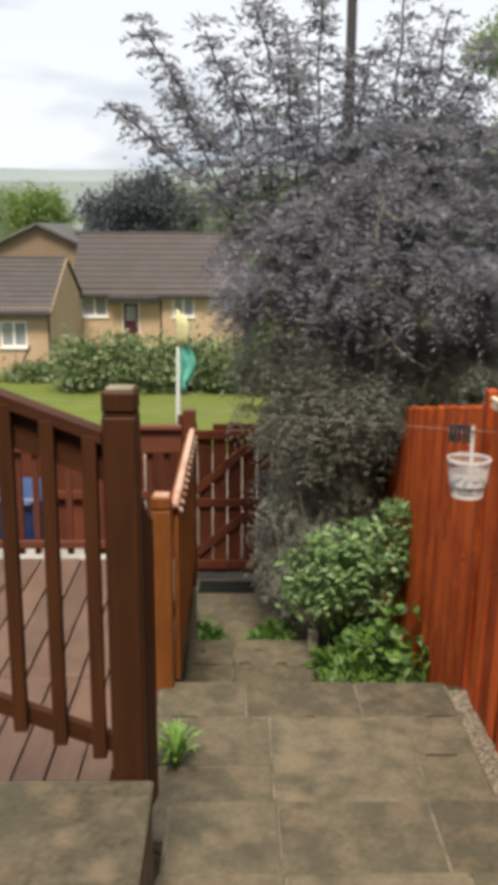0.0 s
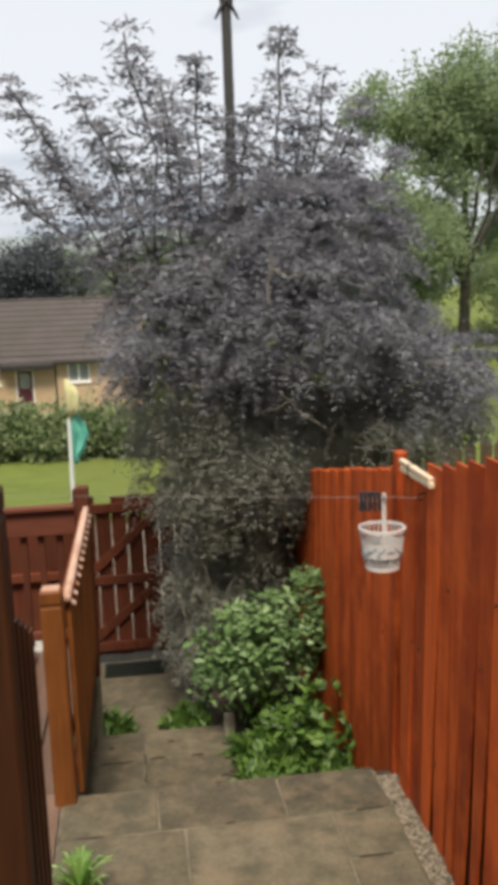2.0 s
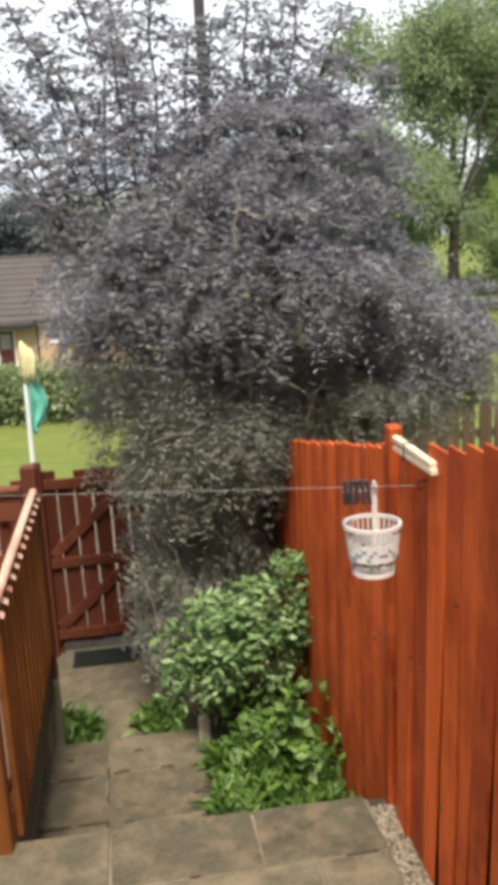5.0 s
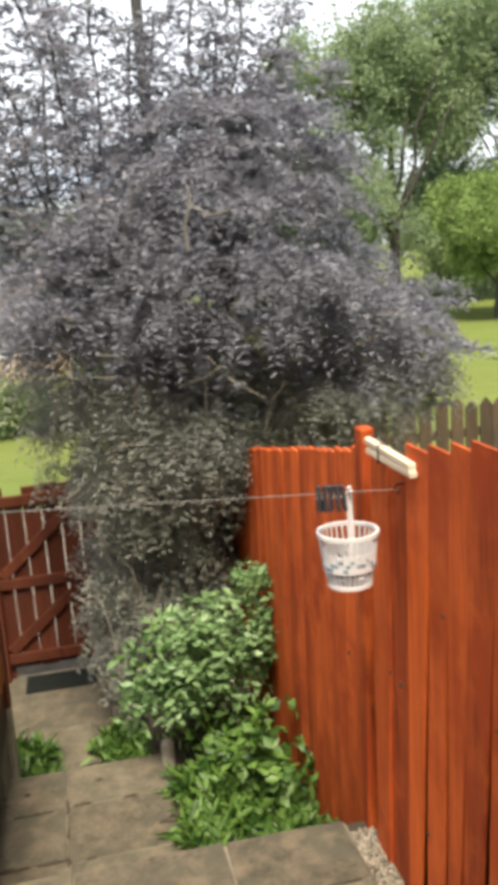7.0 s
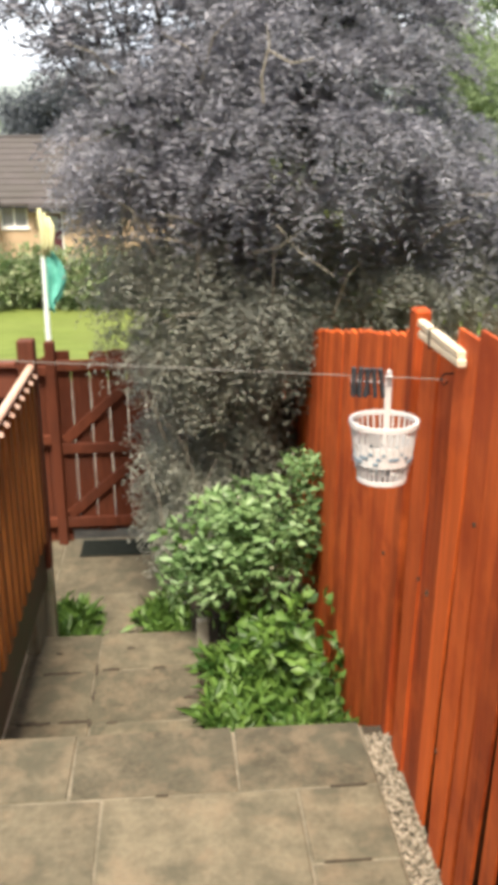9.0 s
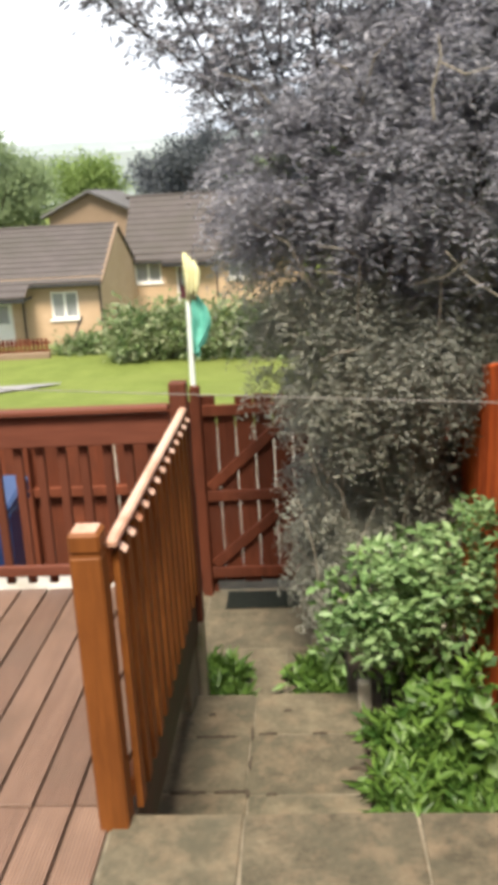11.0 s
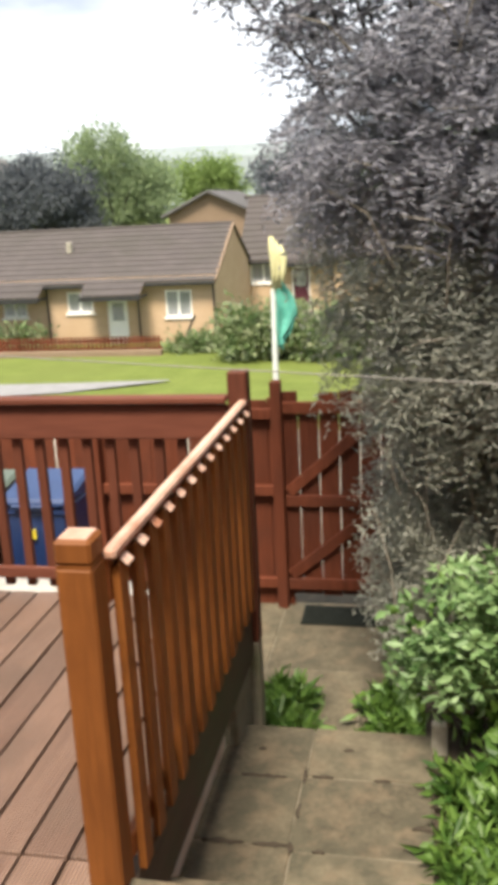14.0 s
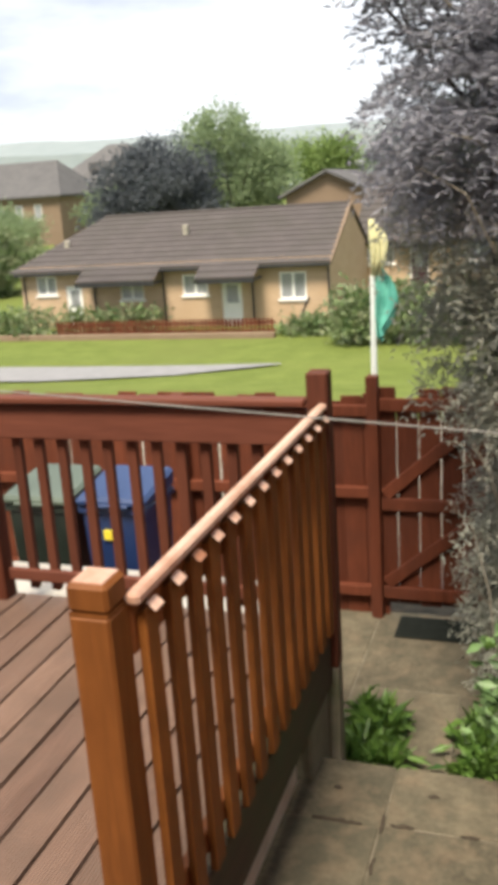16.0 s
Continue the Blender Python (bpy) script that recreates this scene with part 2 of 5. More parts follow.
M_PEGBLUE = mat("mixed_peg_plastic", (0.05, 0.08, 0.10), (0.60, 0.66, 0.70), 0.45, (30, 30, 30), 90, 0.0, island=1.0)
M_PALEWOOD = mat("pale_bare_wood", (0.52, 0.40, 0.27), (0.74, 0.62, 0.47), 0.65, YG, 70, 0.2)
M_CORD = mat("grey_line_cord", (0.14, 0.135, 0.125), (0.24, 0.23, 0.21), 0.7, (30, 30, 30), 90, 0.0)
M_POLE = mat("weathered_pole", (0.028, 0.027, 0.028), (0.060, 0.058, 0.058), 0.8, V, 50, 0.2)
M_DARKTIMBER = mat("dark_brown_weathered_timber", (0.042, 0.028, 0.016), (0.105, 0.070, 0.040), 0.85, V, 60, 0.3, island=0.4, stain=(0.06, 0.05, 0.03), stain_scale=3)
M_METAL = mat("galvanised_metal", (0.36, 0.37, 0.38), (0.52, 0.53, 0.54), 0.45, (8, 8, 8), 50, 0.05, metal=0.8)
M_DARKMETAL = mat("black_ironmongery", (0.01, 0.01, 0.01), (0.03, 0.028, 0.026), 0.55, (8, 8, 8), 50, 0.1, metal=0.6)
M_AIRER = mat("pale_airer_pole", (0.62, 0.68, 0.66), (0.78, 0.82, 0.80), 0.5, V, 40, 0.05)
M_TEAL = mat("teal_airer_cover", (0.06, 0.31, 0.25), (0.16, 0.50, 0.41), 0.7, (6, 6, 6), 40, 0.3)
M_LIME = mat("faded_yellow_fabric", (0.42, 0.41, 0.20), (0.60, 0.58, 0.34), 0.8, (9, 9, 9), 40, 0.3)
M_BARK = mat("grey_bark", (0.030, 0.027, 0.024), (0.085, 0.075, 0.064), 0.9, (16, 16, 3), 60, 0.6)
M_TWIG = mat("pale_twig_bark", (0.16, 0.145, 0.12), (0.30, 0.27, 0.22), 0.85, (16, 16, 3), 60, 0.3)
M_PURPLE = leaf_mat("dark_purple_leaf", (0.095, 0.097, 0.122), (0.415, 0.418, 0.475), 0.52, (0.215, 0.222, 0.250), 0.42, 0.42, 0.45)
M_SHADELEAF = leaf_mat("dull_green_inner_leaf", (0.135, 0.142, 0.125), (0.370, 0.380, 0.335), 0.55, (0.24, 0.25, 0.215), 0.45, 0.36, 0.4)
M_GREYWOOD = mat("grey_weathered_timber", (0.13, 0.115, 0.085), (0.27, 0.235, 0.175), 0.85, V, 60, 0.3, stain=(0.12, 0.125, 0.07), stain_scale=3)
M_GREYLEAF = leaf_mat("grey_green_leaf", (0.150, 0.156, 0.128), (0.385, 0.388, 0.325), 0.55, (0.25, 0.26, 0.215), 0.42, 0.42, 0.4)
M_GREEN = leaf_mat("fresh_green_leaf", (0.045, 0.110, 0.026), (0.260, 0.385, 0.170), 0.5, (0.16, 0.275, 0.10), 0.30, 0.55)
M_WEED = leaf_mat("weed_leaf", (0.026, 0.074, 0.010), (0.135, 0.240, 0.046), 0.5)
M_TUFT = leaf_mat("strap_leaf", (0.10, 0.22, 0.035), (0.30, 0.46, 0.13), 0.45)
M_HEDGE = leaf_mat("hedge_leaf", (0.040, 0.090, 0.026), (0.190, 0.265, 0.100), 0.55, (0.34, 0.35, 0.22))
# these two far leaf colours are paled and greyed to paint distance haze
M_FARTREE = leaf_mat("hazed_far_tree_leaf", (0.180, 0.240, 0.135), (0.350, 0.440, 0.235), 0.7, (0.24, 0.31, 0.18), 0.5, 0.25, 0.2)
M_FARDARK = leaf_mat("hazed_far_dark_leaf", (0.066, 0.078, 0.092), (0.118, 0.130, 0.142), 0.7, None, 0.28, 0.25, 0.2)
M_FARLIGHT = leaf_mat("far_light_leaf", (0.150, 0.225, 0.062), (0.275, 0.375, 0.130), 0.7, None, 0.35, 0.25, 0.2)
# distance haze is painted into this pale blue-grey base colour
M_HILL = mat("haze_tinted_hill", (0.19, 0.225, 0.235), (0.25, 0.285, 0.29), 1.0, (0.004, 0.004, 0.004), 0.03, 0.0, spec=0.0)


# ---- building helpers ----
def mesh_of(bm, material, name):
    me = bpy.data.meshes.new(name)
    bm.to_mesh(me)
    bm.free()
    me.materials.append(material)
    return me


def part(name, bm, material, parent=None, label=""):
    """One mesh object, built in world places, under a thing or a part."""
    ob = new(name, mesh_of(bm, material, name))
    if parent is not None:
        ob.parent = parent
        ob.matrix_parent_inverse = parent.matrix_basis.inverted() if parent.parent is None else (parent.parent.matrix_basis @ parent.matrix_parent_inverse @ parent.matrix_basis).inverted()
    if label:
        ob["label"] = label
    return ob


def piece(name, me, m, parent):
    """A piece that shares mesh data, at the pose m in the world."""
    ob = new(name, me)
    ob.parent = parent
    ob.matrix_parent_inverse = parent.matrix_basis.inverted() if parent.parent is None else (parent.parent.matrix_basis @ parent.matrix_parent_inverse @ parent.matrix_basis).inverted()
    ob.matrix_basis = m
    return ob


def thing(name, place, label, category, group="", kind=""):
    ob = new(name)
    ob.empty_display_size = 0.1
    ob.matrix_basis = Matrix.Translation(place)
    return tagged(ob, label, category, group, kind)


def box(bm, x0, x1, y0, y1, z0, z1, bevel=0.0, m=None):
    """A box, bevelled, added to bm."""
    r = bmesh.ops.create_cube(bm, size=1.0)
    vs = r["verts"]
    for v in vs:
        v.co = Vector(((x0 + x1) / 2 + v.co.x * (x1 - x0), (y0 + y1) / 2 + v.co.y * (y1 - y0), (z0 + z1) / 2 + v.co.z * (z1 - z0)))
    if bevel:
        es = list({e for v in vs for e in v.link_edges})
        r = bmesh.ops.bevel(bm, geom=es, offset=bevel, segments=1, affect="EDGES", profile=0.7)
        vs = list({v for f in r["faces"] for v in f.verts})
    if m is not None:
        bmesh.ops.transform(bm, matrix=m, verts=vs)
    return vs


def boxed(x0, x1, y0, y1, z0, z1, bevel=0.0, m=None):
    bm = bmesh.new()
    box(bm, x0, x1, y0, y1, z0, z1, bevel, m)
    return bm


def tube(bm, pts, radii, sides=7):
    """A tapered tube through points."""
    rings = []
    for i, p in enumerate(pts):
        p = Vector(p)
        d = (Vector(pts[min(i + 1, len(pts) - 1)]) - Vector(pts[max(i - 1, 0)])).normalized()
        a = d.orthogonal().normalized()
        b = d.cross(a)
        r = radii[i] if hasattr(radii, "__len__") else radii
        rings.append([bm.verts.new(p + a * r * math.cos(2 * math.pi * k / sides) + b * r * math.sin(2 * math.pi * k / sides)) for k in range(sides)])
    for q, w in zip(rings, rings[1:]):
        for k in range(sides):
            bm.faces.new((q[k], q[(k + 1) % sides], w[(k + 1) % sides], w[k]))
    bm.faces.new(rings[0][::-1])
    bm.faces.new(rings[-1])


def leaves(name, places, normals, length, width, material, parent, label="", droop=0.25, seed=1):
    """Folded pointed leaves, one island each, from arrays of places and ways that they point."""
    rng = np.random.default_rng(seed)
    n = len(places)
    d = normals + rng.normal(0, 0.45, (n, 3))
    d[:, 2] -= droop
    d /= np.linalg.norm(d, axis=1)[:, None] + 1e-9
    u = rng.normal(0, 1, (n, 3))
    s = np.cross(d, u)
    s /= np.linalg.norm(s, axis=1)[:, None] + 1e-9
    up = np.cross(s, d)
    ln = (length * rng.uniform(0.6, 1.25, n))[:, None]
    wd = (width * rng.uniform(0.7, 1.2, n))[:, None]
    a = places
    b = places + d * ln * 0.5 + s * wd * 0.5 + up * wd * 0.16
    c = places + d * ln - up * ln * 0.12
    e = places + d * ln * 0.5 - s * wd * 0.5 + up * wd * 0.16
    verts = np.stack([a, b, c, e], 1).reshape(-1, 3)
    me = bpy.data.meshes.new(name)
    k = np.arange(n) * 4
    tri = np.stack([np.stack([k, k + 1, k + 2], 1), np.stack([k, k + 2, k + 3], 1)], 1).reshape(-1, 3)
    me.vertices.add(n * 4)
    me.vertices.foreach_set("co", verts.astype(np.float32).ravel())
    me.loops.add(len(tri) * 3)
    me.loops.foreach_set("vertex_index", tri.astype(np.int32).ravel())
    me.polygons.add(len(tri))
    me.polygons.foreach_set("loop_start", (np.arange(len(tri)) * 3).astype(np.int32))
    me.update(calc_edges=True)
    me.validate()
    me.materials.append(material)
    ob = new(name, me)
    ob.parent = parent
    ob.matrix_parent_inverse = parent.matrix_basis.inverted()
    if label:
        ob["label"] = label
    return ob


def cloud(blobs, per, clump, seed):
    """Places in clumps near the skins of ellipsoids. blobs: centre, radii, number of clumps, thickness of skin."""
    rng = np.random.default_rng(seed)
    ps, ds = [], []
    for (cx, cy, cz), (rx, ry, rz), count, skin in blobs:
        d = rng.normal(0, 1, (count, 3))
        d /= np.linalg.norm(d, axis=1)[:, None]
        r = (1 - skin * rng.random(count) ** 1.5) * (1 + rng.normal(0, 0.09, count))
        c = np.array([cx, cy, cz]) + d * r[:, None] * np.array([rx, ry, rz])
        for q, way in zip(c, d):
            k = rng.integers(per // 2, per + 1)
            o = rng.normal(0, clump, (k, 3))
            ps.append(q + o)
            ds.append(way * 0.5 + o / (clump + 1e-6) * 0.5)
    return np.concatenate(ps), np.concatenate(ds)


# ---- ground, lawn, road, hills ----
def ground_z(x, y):
    t = min(max((y - 8.6) / 20.0, 0.0), 1.0)
    z = -1.12 - 2.55 * (t * t * (3 - 2 * t))
    if y > 45:
        z += min((y - 45) * 0.05, 1.5)
    return z


bm = bmesh.new()
xs = [-3000, -900, -300, -120] + [-70 + 5 * i for i in range(29)] + [120, 300, 900, 3000]
ys = [-600, -100, -30, -8, 0, 4, 7.5] + [8.6 + 2 * i for i in range(20)] + [52, 60, 75, 100, 200, 500, 1500, 4000]
grid = [[bm.verts.new((x, y, ground_z(x, y) + 0.05 * noise.noise(Vector((x * 0.13, y * 0.13, 0))))) for x in xs] for y in ys]
for r0, r1 in zip(grid, grid[1:]):
    for k in range(len(xs) - 1):
        bm.faces.new((r0[k], r0[k + 1], r1[k + 1], r1[k]))
tagged(part("ground", bm, M_GRASS), "mown green lawn falling away to the houses", "lawn", kind="structure")

bm = bmesh.new()
pts = [(-60, 27.3), (-22, 27.0), (-14.5, 27.4), (-10.5, 28.2), (-7.6, 29.3)]
wid = [3.6, 3.4, 2.9, 1.7, 0.15]
vl = [(bm.verts.new((x, y - w / 2, ground_z(x, y - w / 2) + 0.07)), bm.verts.new((x, y + w / 2, ground_z(x, y + w / 2) + 0.07))) for (x, y), w in zip(pts, wid)]
for (a, b), (c, d) in zip(vl, vl[1:]):
    bm.faces.new((a, c, d, b))
tagged(part("road", bm, M_ROAD), "grey asphalt road end beside the lawn", "road", kind="structure")

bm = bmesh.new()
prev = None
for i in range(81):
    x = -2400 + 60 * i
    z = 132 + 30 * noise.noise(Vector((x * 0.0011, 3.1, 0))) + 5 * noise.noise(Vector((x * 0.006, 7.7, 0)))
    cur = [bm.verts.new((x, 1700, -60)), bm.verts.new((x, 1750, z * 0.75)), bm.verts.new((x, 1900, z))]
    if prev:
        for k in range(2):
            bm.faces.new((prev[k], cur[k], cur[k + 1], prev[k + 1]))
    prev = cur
tagged(part("backdrop", bm, M_HILL), "hills on the horizon with distance haze in their pale colour", "hill", kind="structure")


# ---- paving ----
def slab_piece(parent, x0, x1, y0, y1, top, thick=0.05, seed=0, j=0.004):
    rng = random.Random(int(1000 * (x0 * 7 + y0 * 13)) + seed)
    bm = bmesh.new()
    vs = box(bm, x0 + j, x1 - j, y0 + j, y1 - j, -thick, 0.0, 0.005)
    for v in vs:
        v.co += Vector((rng.uniform(-0.004, 0.004), rng.uniform(-0.004, 0.004), rng.uniform(-0.0025, 0.0025)))
    me = mesh_of(bm, M_SLAB, "paving_slab")
    return piece("paving_slab", me, pose(0, 0, top + rng.uniform(-0.002, 0.002)), parent)


def level(name, x0, x1, y0, y1, top, base, label, gap=0.005, material=M_MORTAR):
    ob = part(name, boxed(x0, x1, y0, y1, base, top - gap, 0.01), material)
    return tagged(ob, label, "paving", kind="structure")


XR = 1.095
platform = level("pavement_platform", -0.35, XR, 2.44, 3.645, 0.0, -1.2, "sandstone slab platform with gritty mortar joints")
landing = level("pavement_landing", -0.54, 0.53, 3.64, 5.22, -0.52, -1.2, "sandstone slab landing with broken black joints")
pad = level("pavement_gate_pad", -0.75, 0.75, 5.21, 7.75, -0.975, -1.3, "sandstone path slabs before the garden gate")
mid_step = level("pavement_step_low", -0.33, 1.0, 3.64, 3.96, -0.26, -1.2, "low stone step below the platform")
steps = []
for k in range(5):
    y1 = 2.47 - 0.57 * k
    y0 = y1 - 0.60 if k < 4 else -2.6
    steps.append((level("pavement_step_%d" % (k + 1), -0.22, XR + 0.02, y0, y1, 0.14 + 0.145 * k, -1.2, "sandstone garden step with slab tread"), y0, y1, 0.14 + 0.145 * k))
upper = level("pavement_upper", -3.2, -0.215, -2.6, 1.885, 0.62, -1.2, "raised sandstone slab terrace beside the steps")

# ---- deck ----
deck = tagged(part("deck_frame", boxed(-4.6, -0.36, 1.87, 5.43, -0.16, -0.036), M_DARKBEAM), "dark timber deck frame under grooved boards", "deck", kind="structure")
# wall colour paled so its shaded face passes for sunlit landing floor
retain = tagged(part("wall_retaining", boxed(-0.64, -0.35, 3.66, 5.055, -1.3, -0.266, 0.01), M_PALE), "retaining wall under the deck edge, paled to stand in for lit landing slabs", "wall", kind="structure")
tagged(part("wall_deck_pier", boxed(-0.42, -0.29, 5.06, 5.365, -1.3, -0.266, 0.01), M_WALLCONC), "grey-green mossy concrete pier under the deck corner", "wall", kind="structure")
tagged(part("wall_pale_kerb", boxed(-4.6, -0.50, 5.535, 6.02, -1.3, -0.12, 0.012), M_PALE), "pale concrete block strip behind the deck", "kerb", kind="structure")
# never in view: added behind the camera to darken faces turned to -y
tagged(part("wall_house", boxed(-12, 12, -3.0, -2.6, -1.2, 6.0), M_BRICK2), "unseen brick wall behind the camera, added to block light", "wall", kind="structure")


# ---- orange garden fence ----
def board_mesh(w, h, t, material, name, top="flat", taper=0.0, narrow=0.0):
    """An upright board from z 0 to h; w along x, t along y. top: flat, point or slant."""
    bm = bmesh.new()
    vs = box(bm, -w / 2, w / 2, -t / 2, t / 2, 0, h)
    if taper:
        for v in vs:
            if v.co.x > 0:
                v.co.y *= 1 - taper
    if narrow:
        for v in vs:
            if v.co.z < h / 2 and v.co.x > 0:
                v.co.x -= narrow
    if top == "slant":
        for v in vs:
            if v.co.z > h / 2 and v.co.y > 0:
                v.co.z -= t * 0.8
    if top == "point":
        for v in vs:
            if v.co.z > h / 2:
                v.co.z -= w * 0.6
        es = [e for e in bm.edges if all(v.co.z > h / 2 for v in e.verts) and abs(e.verts[0].co.x - e.verts[1].co.x) > w / 2]
        r = bmesh.ops.subdivide_edges(bm, edges=es, cuts=1)
        for v in r["geom_inner"]:
            if isinstance(v, bmesh.types.BMVert):
                v.co.z = h
    es = [e for e in bm.edges if e.is_manifold]
    bmesh.ops.bevel(bm, geom=es, offset=0.0025, segments=1, affect="EDGES")
    return mesh_of(bm, material, name)


rng = random.Random(5)
FX = 1.185
fence = thing("orange_fence", (FX, 3.5, 0), "orange-stained overlapping board garden fence, gapped and weathered", "fence", kind="structure")


def fence_top(y):
    return 1.425 + (3.5 - y) * 0.25 if y < 3.5 else 1.425 - (y - 3.6) * 0.20


LEAN = 0.075  # the whole fence leans away from the house as it goes down


def rough_board(w, h, t, bow, narrow, stain=M_ORANGE, name="fence_board"):
    """A sawn board with wandering edges, z 0 to h; w along y, t along x; bow: metres sideways at the foot; narrow: lost width at the foot."""
    bm = bmesh.new()
    rings = []
    ph = rng.uniform(0, 50)
    for i in range(7):
        u = i / 6
        f = (1 - u) ** 1.6
        e0 = 0.0045 * noise.noise(Vector((ph, u * 3.1, 0)))
        e1 = 0.0045 * noise.noise(Vector((ph, u * 3.1, 9)))
        o = bow * f + LEAN * h * (1 - u)
        cup = 0.006 * noise.noise(Vector((ph, u * 2.0, 20)))
        y0, y1 = -w / 2 + e0 + o + narrow * f, w / 2 + e1 + o
        rings.append([bm.verts.new(v) for v in ((-t / 2 + cup, y0, u * h), (t / 2 + cup, y0, u * h), (t / 2 - cup, y1, u * h), (-t / 2 - cup, y1, u * h))])
    for q, r in zip(rings, rings[1:]):
        for a in range(4):
            bm.faces.new((q[a], q[(a + 1) % 4], r[(a + 1) % 4], r[a]))
    bm.faces.new(rings[0][::-1])
    bm.faces.new(rings[-1])
    bmesh.ops.recalc_face_normals(bm, faces=bm.faces)
    return mesh_of(bm, stain, name)


# near bay: seam positions, boards in front or set back; far bay: narrower even boards
seams = [0.75, 0.90, 1.04, 1.19, 1.33, 1.48, 1.62, 1.77, 1.91, 2.04, 2.17, 2.30, 2.43, 2.56, 2.70, 2.83, 2.97, 3.13, 3.28, 3.43]
back_boards = {1, 4, 7, 9, 17}
for k, (ya, yb) in enumerate(zip(seams, seams[1:])):
    back = k in back_boards
    w = yb - ya + (0.030 if back else -0.002)
    bot = -0.12
    top = fence_top(ya) - 0.012 + rng.uniform(-0.010, 0.010) - (0.030 if back else 0)
    loose = 2.35 < ya < 3.0
    me = rough_board(w - 0.002, top - bot, 0.009 if loose else 0.014, rng.uniform(0.0, 0.012), rng.choice((0.045, 0.060, 0.072)) if loose else rng.choice((0, 0.004, 0.010)))
    piece("fence_board", me, Matrix.Translation((FX + (0.010 if back else rng.uniform(0.0, 0.005)), (ya + yb) / 2 - 0.02, bot)) @ pose(0, 0, 0, 0, 0, rng.uniform(-1.2, 1.2)), fence)
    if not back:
        # added dark strip behind the seam, so the gap reads as deep shade
        strip = rough_board(0.15, top - bot - 0.08, 0.010, 0.02, 0.0, M_SHADEBROWN, "cover_strip")
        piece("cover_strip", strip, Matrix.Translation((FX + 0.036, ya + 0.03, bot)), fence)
y = 3.545
while y < 7.2:
    w = rng.choice((0.088, 0.095, 0.102))
    bot = -0.42 - 0.1 * (y - 3.6)
    top = fence_top(y) + rng.uniform(-0.006, 0.004)
    dx = rng.choice((0.0, 0.0, 0.004, 0.007))
    me = rough_board(w + 0.012, top - bot, 0.014, rng.uniform(0.0, 0.008), rng.choice((0, 0, 0.004, 0.012)))
    piece("fence_board", me, Matrix.Translation((FX + dx, y + w / 2 - 0.02, bot)) @ pose(0, 0, 0, 0, 0, rng.uniform(1.5, 4.0)), fence)
    y += w
for yy, zt in ((1.05, 2.05), (3.515, 1.525), (6.2, 0.9)):
    bm = bmesh.new()
    vs = box(bm, FX - 0.014, FX + 0.034, yy - 0.034, yy + 0.034, -1.0, zt, 0.006)
    if yy != 3.515:
        for v in vs:
            v.co.x += 0.03
    for v in vs:
        v.co.y += LEAN * (zt - v.co.z)
    part("post", bm, M_ORANGE, fence)
for a, b, za, zb in ((0.75, 3.44, 1.85, 1.2), (0.75, 3.46, 1.0, 0.3), (3.58, 7.2, 1.2, 0.5), (3.62, 7.2, 0.1, -0.6)):
    bm = bmesh.new()
    tube(bm, [(FX + 0.075, a, za), (FX + 0.075, b, zb)], 0.03, 4)
    part("rail", bm, M_ORANGE, fence)

# ---- boundary fence and gate ----
GY = 7.42
bfence = thing("boundary_fence", (-3, GY, -1), "dark red-brown stained board boundary fence behind the deck", "fence", kind="structure")
bmesh_a = [board_mesh(0.136, 1.47 + d, 0.018, M_RED, "fence_board") for d in (0.0, 0.015, -0.02, 0.03)]
x = -7.61
while x < -0.515:
    piece("fence_board", rng.choice(bmesh_a), Matrix.Translation((x + 0.064, GY + 0.03, -1.0)) @ pose(0, 0, 0, 0, rng.uniform(-0.4, 0.4), rng.uniform(-1.5, 1.5)), bfence)
    x += 0.139
for z in (0.40, -0.13, -0.80):
    part("rail", boxed(-7.6, -0.50, GY - 0.03, GY + 0.018, z - 0.035, z + 0.035, 0.004), M_RED, bfence)
for x in (-5.6, -3.6, -1.75):
    part("post", boxed(x - 0.045, x + 0.045, GY - 0.06, GY + 0.02, -1.1, 0.5, 0.006), M_RED, bfence)

tagged(part("back_path", boxed(-8.0, 0.75, 7.76, 12.6, -1.4, -1.02), M_CONC), "pale concrete footpath behind the boundary fence", "path", kind="structure")
part("fence_board", boxed(-0.60, -0.43, GY + 0.045, GY + 0.063, -1.0, 0.46, 0.003), M_RED, bfence)
gate = thing("garden_gate", (-0.05, GY, -0.97), "closed red-brown ledged and braced boarded garden gate", "gate")
for sx in (-0.463, 0.56):
    part("gate_post", boxed(sx - 0.036, sx + 0.036, GY - 0.05, GY + 0.03, -1.1, 0.62, 0.006), M_RED, gate)
gme = board_mesh(0.130, 1.425, 0.02, M_RED, "gate_board")
gme_short = board_mesh(0.130, 1.345, 0.02, M_RED, "gate_board")
for k in range(7):
    piece("gate_board", gme_short if k == 1 else gme, Matrix.Translation((-0.3915 + 0.135 * k + 0.0, GY + 0.01, -0.885 + rng.uniform(-0.006, 0.006))), gate)
for z in (0.44, -0.20, -0.80):
    part("ledge", boxed(-0.42, 0.50, GY - 0.03, GY + 0.0, z - 0.04, z + 0.04, 0.004), M_RED, gate)
for z0, z1 in ((-0.17, 0.40), (-0.77, -0.235)):
    bm = bmesh.new()
    ln = math.hypot(0.66, z1 - z0)
    a = math.degrees(math.atan2(z1 - z0, 0.66))
    box(bm, 0, ln, GY - 0.028, GY - 0.001, -0.038, 0.038, 0.004, Matrix.Translation((-0.40, 0, z0 + 0.03)) @ pose(0, 0, 0, 0, -a, 0))
    part("brace", bm, M_RED, gate)

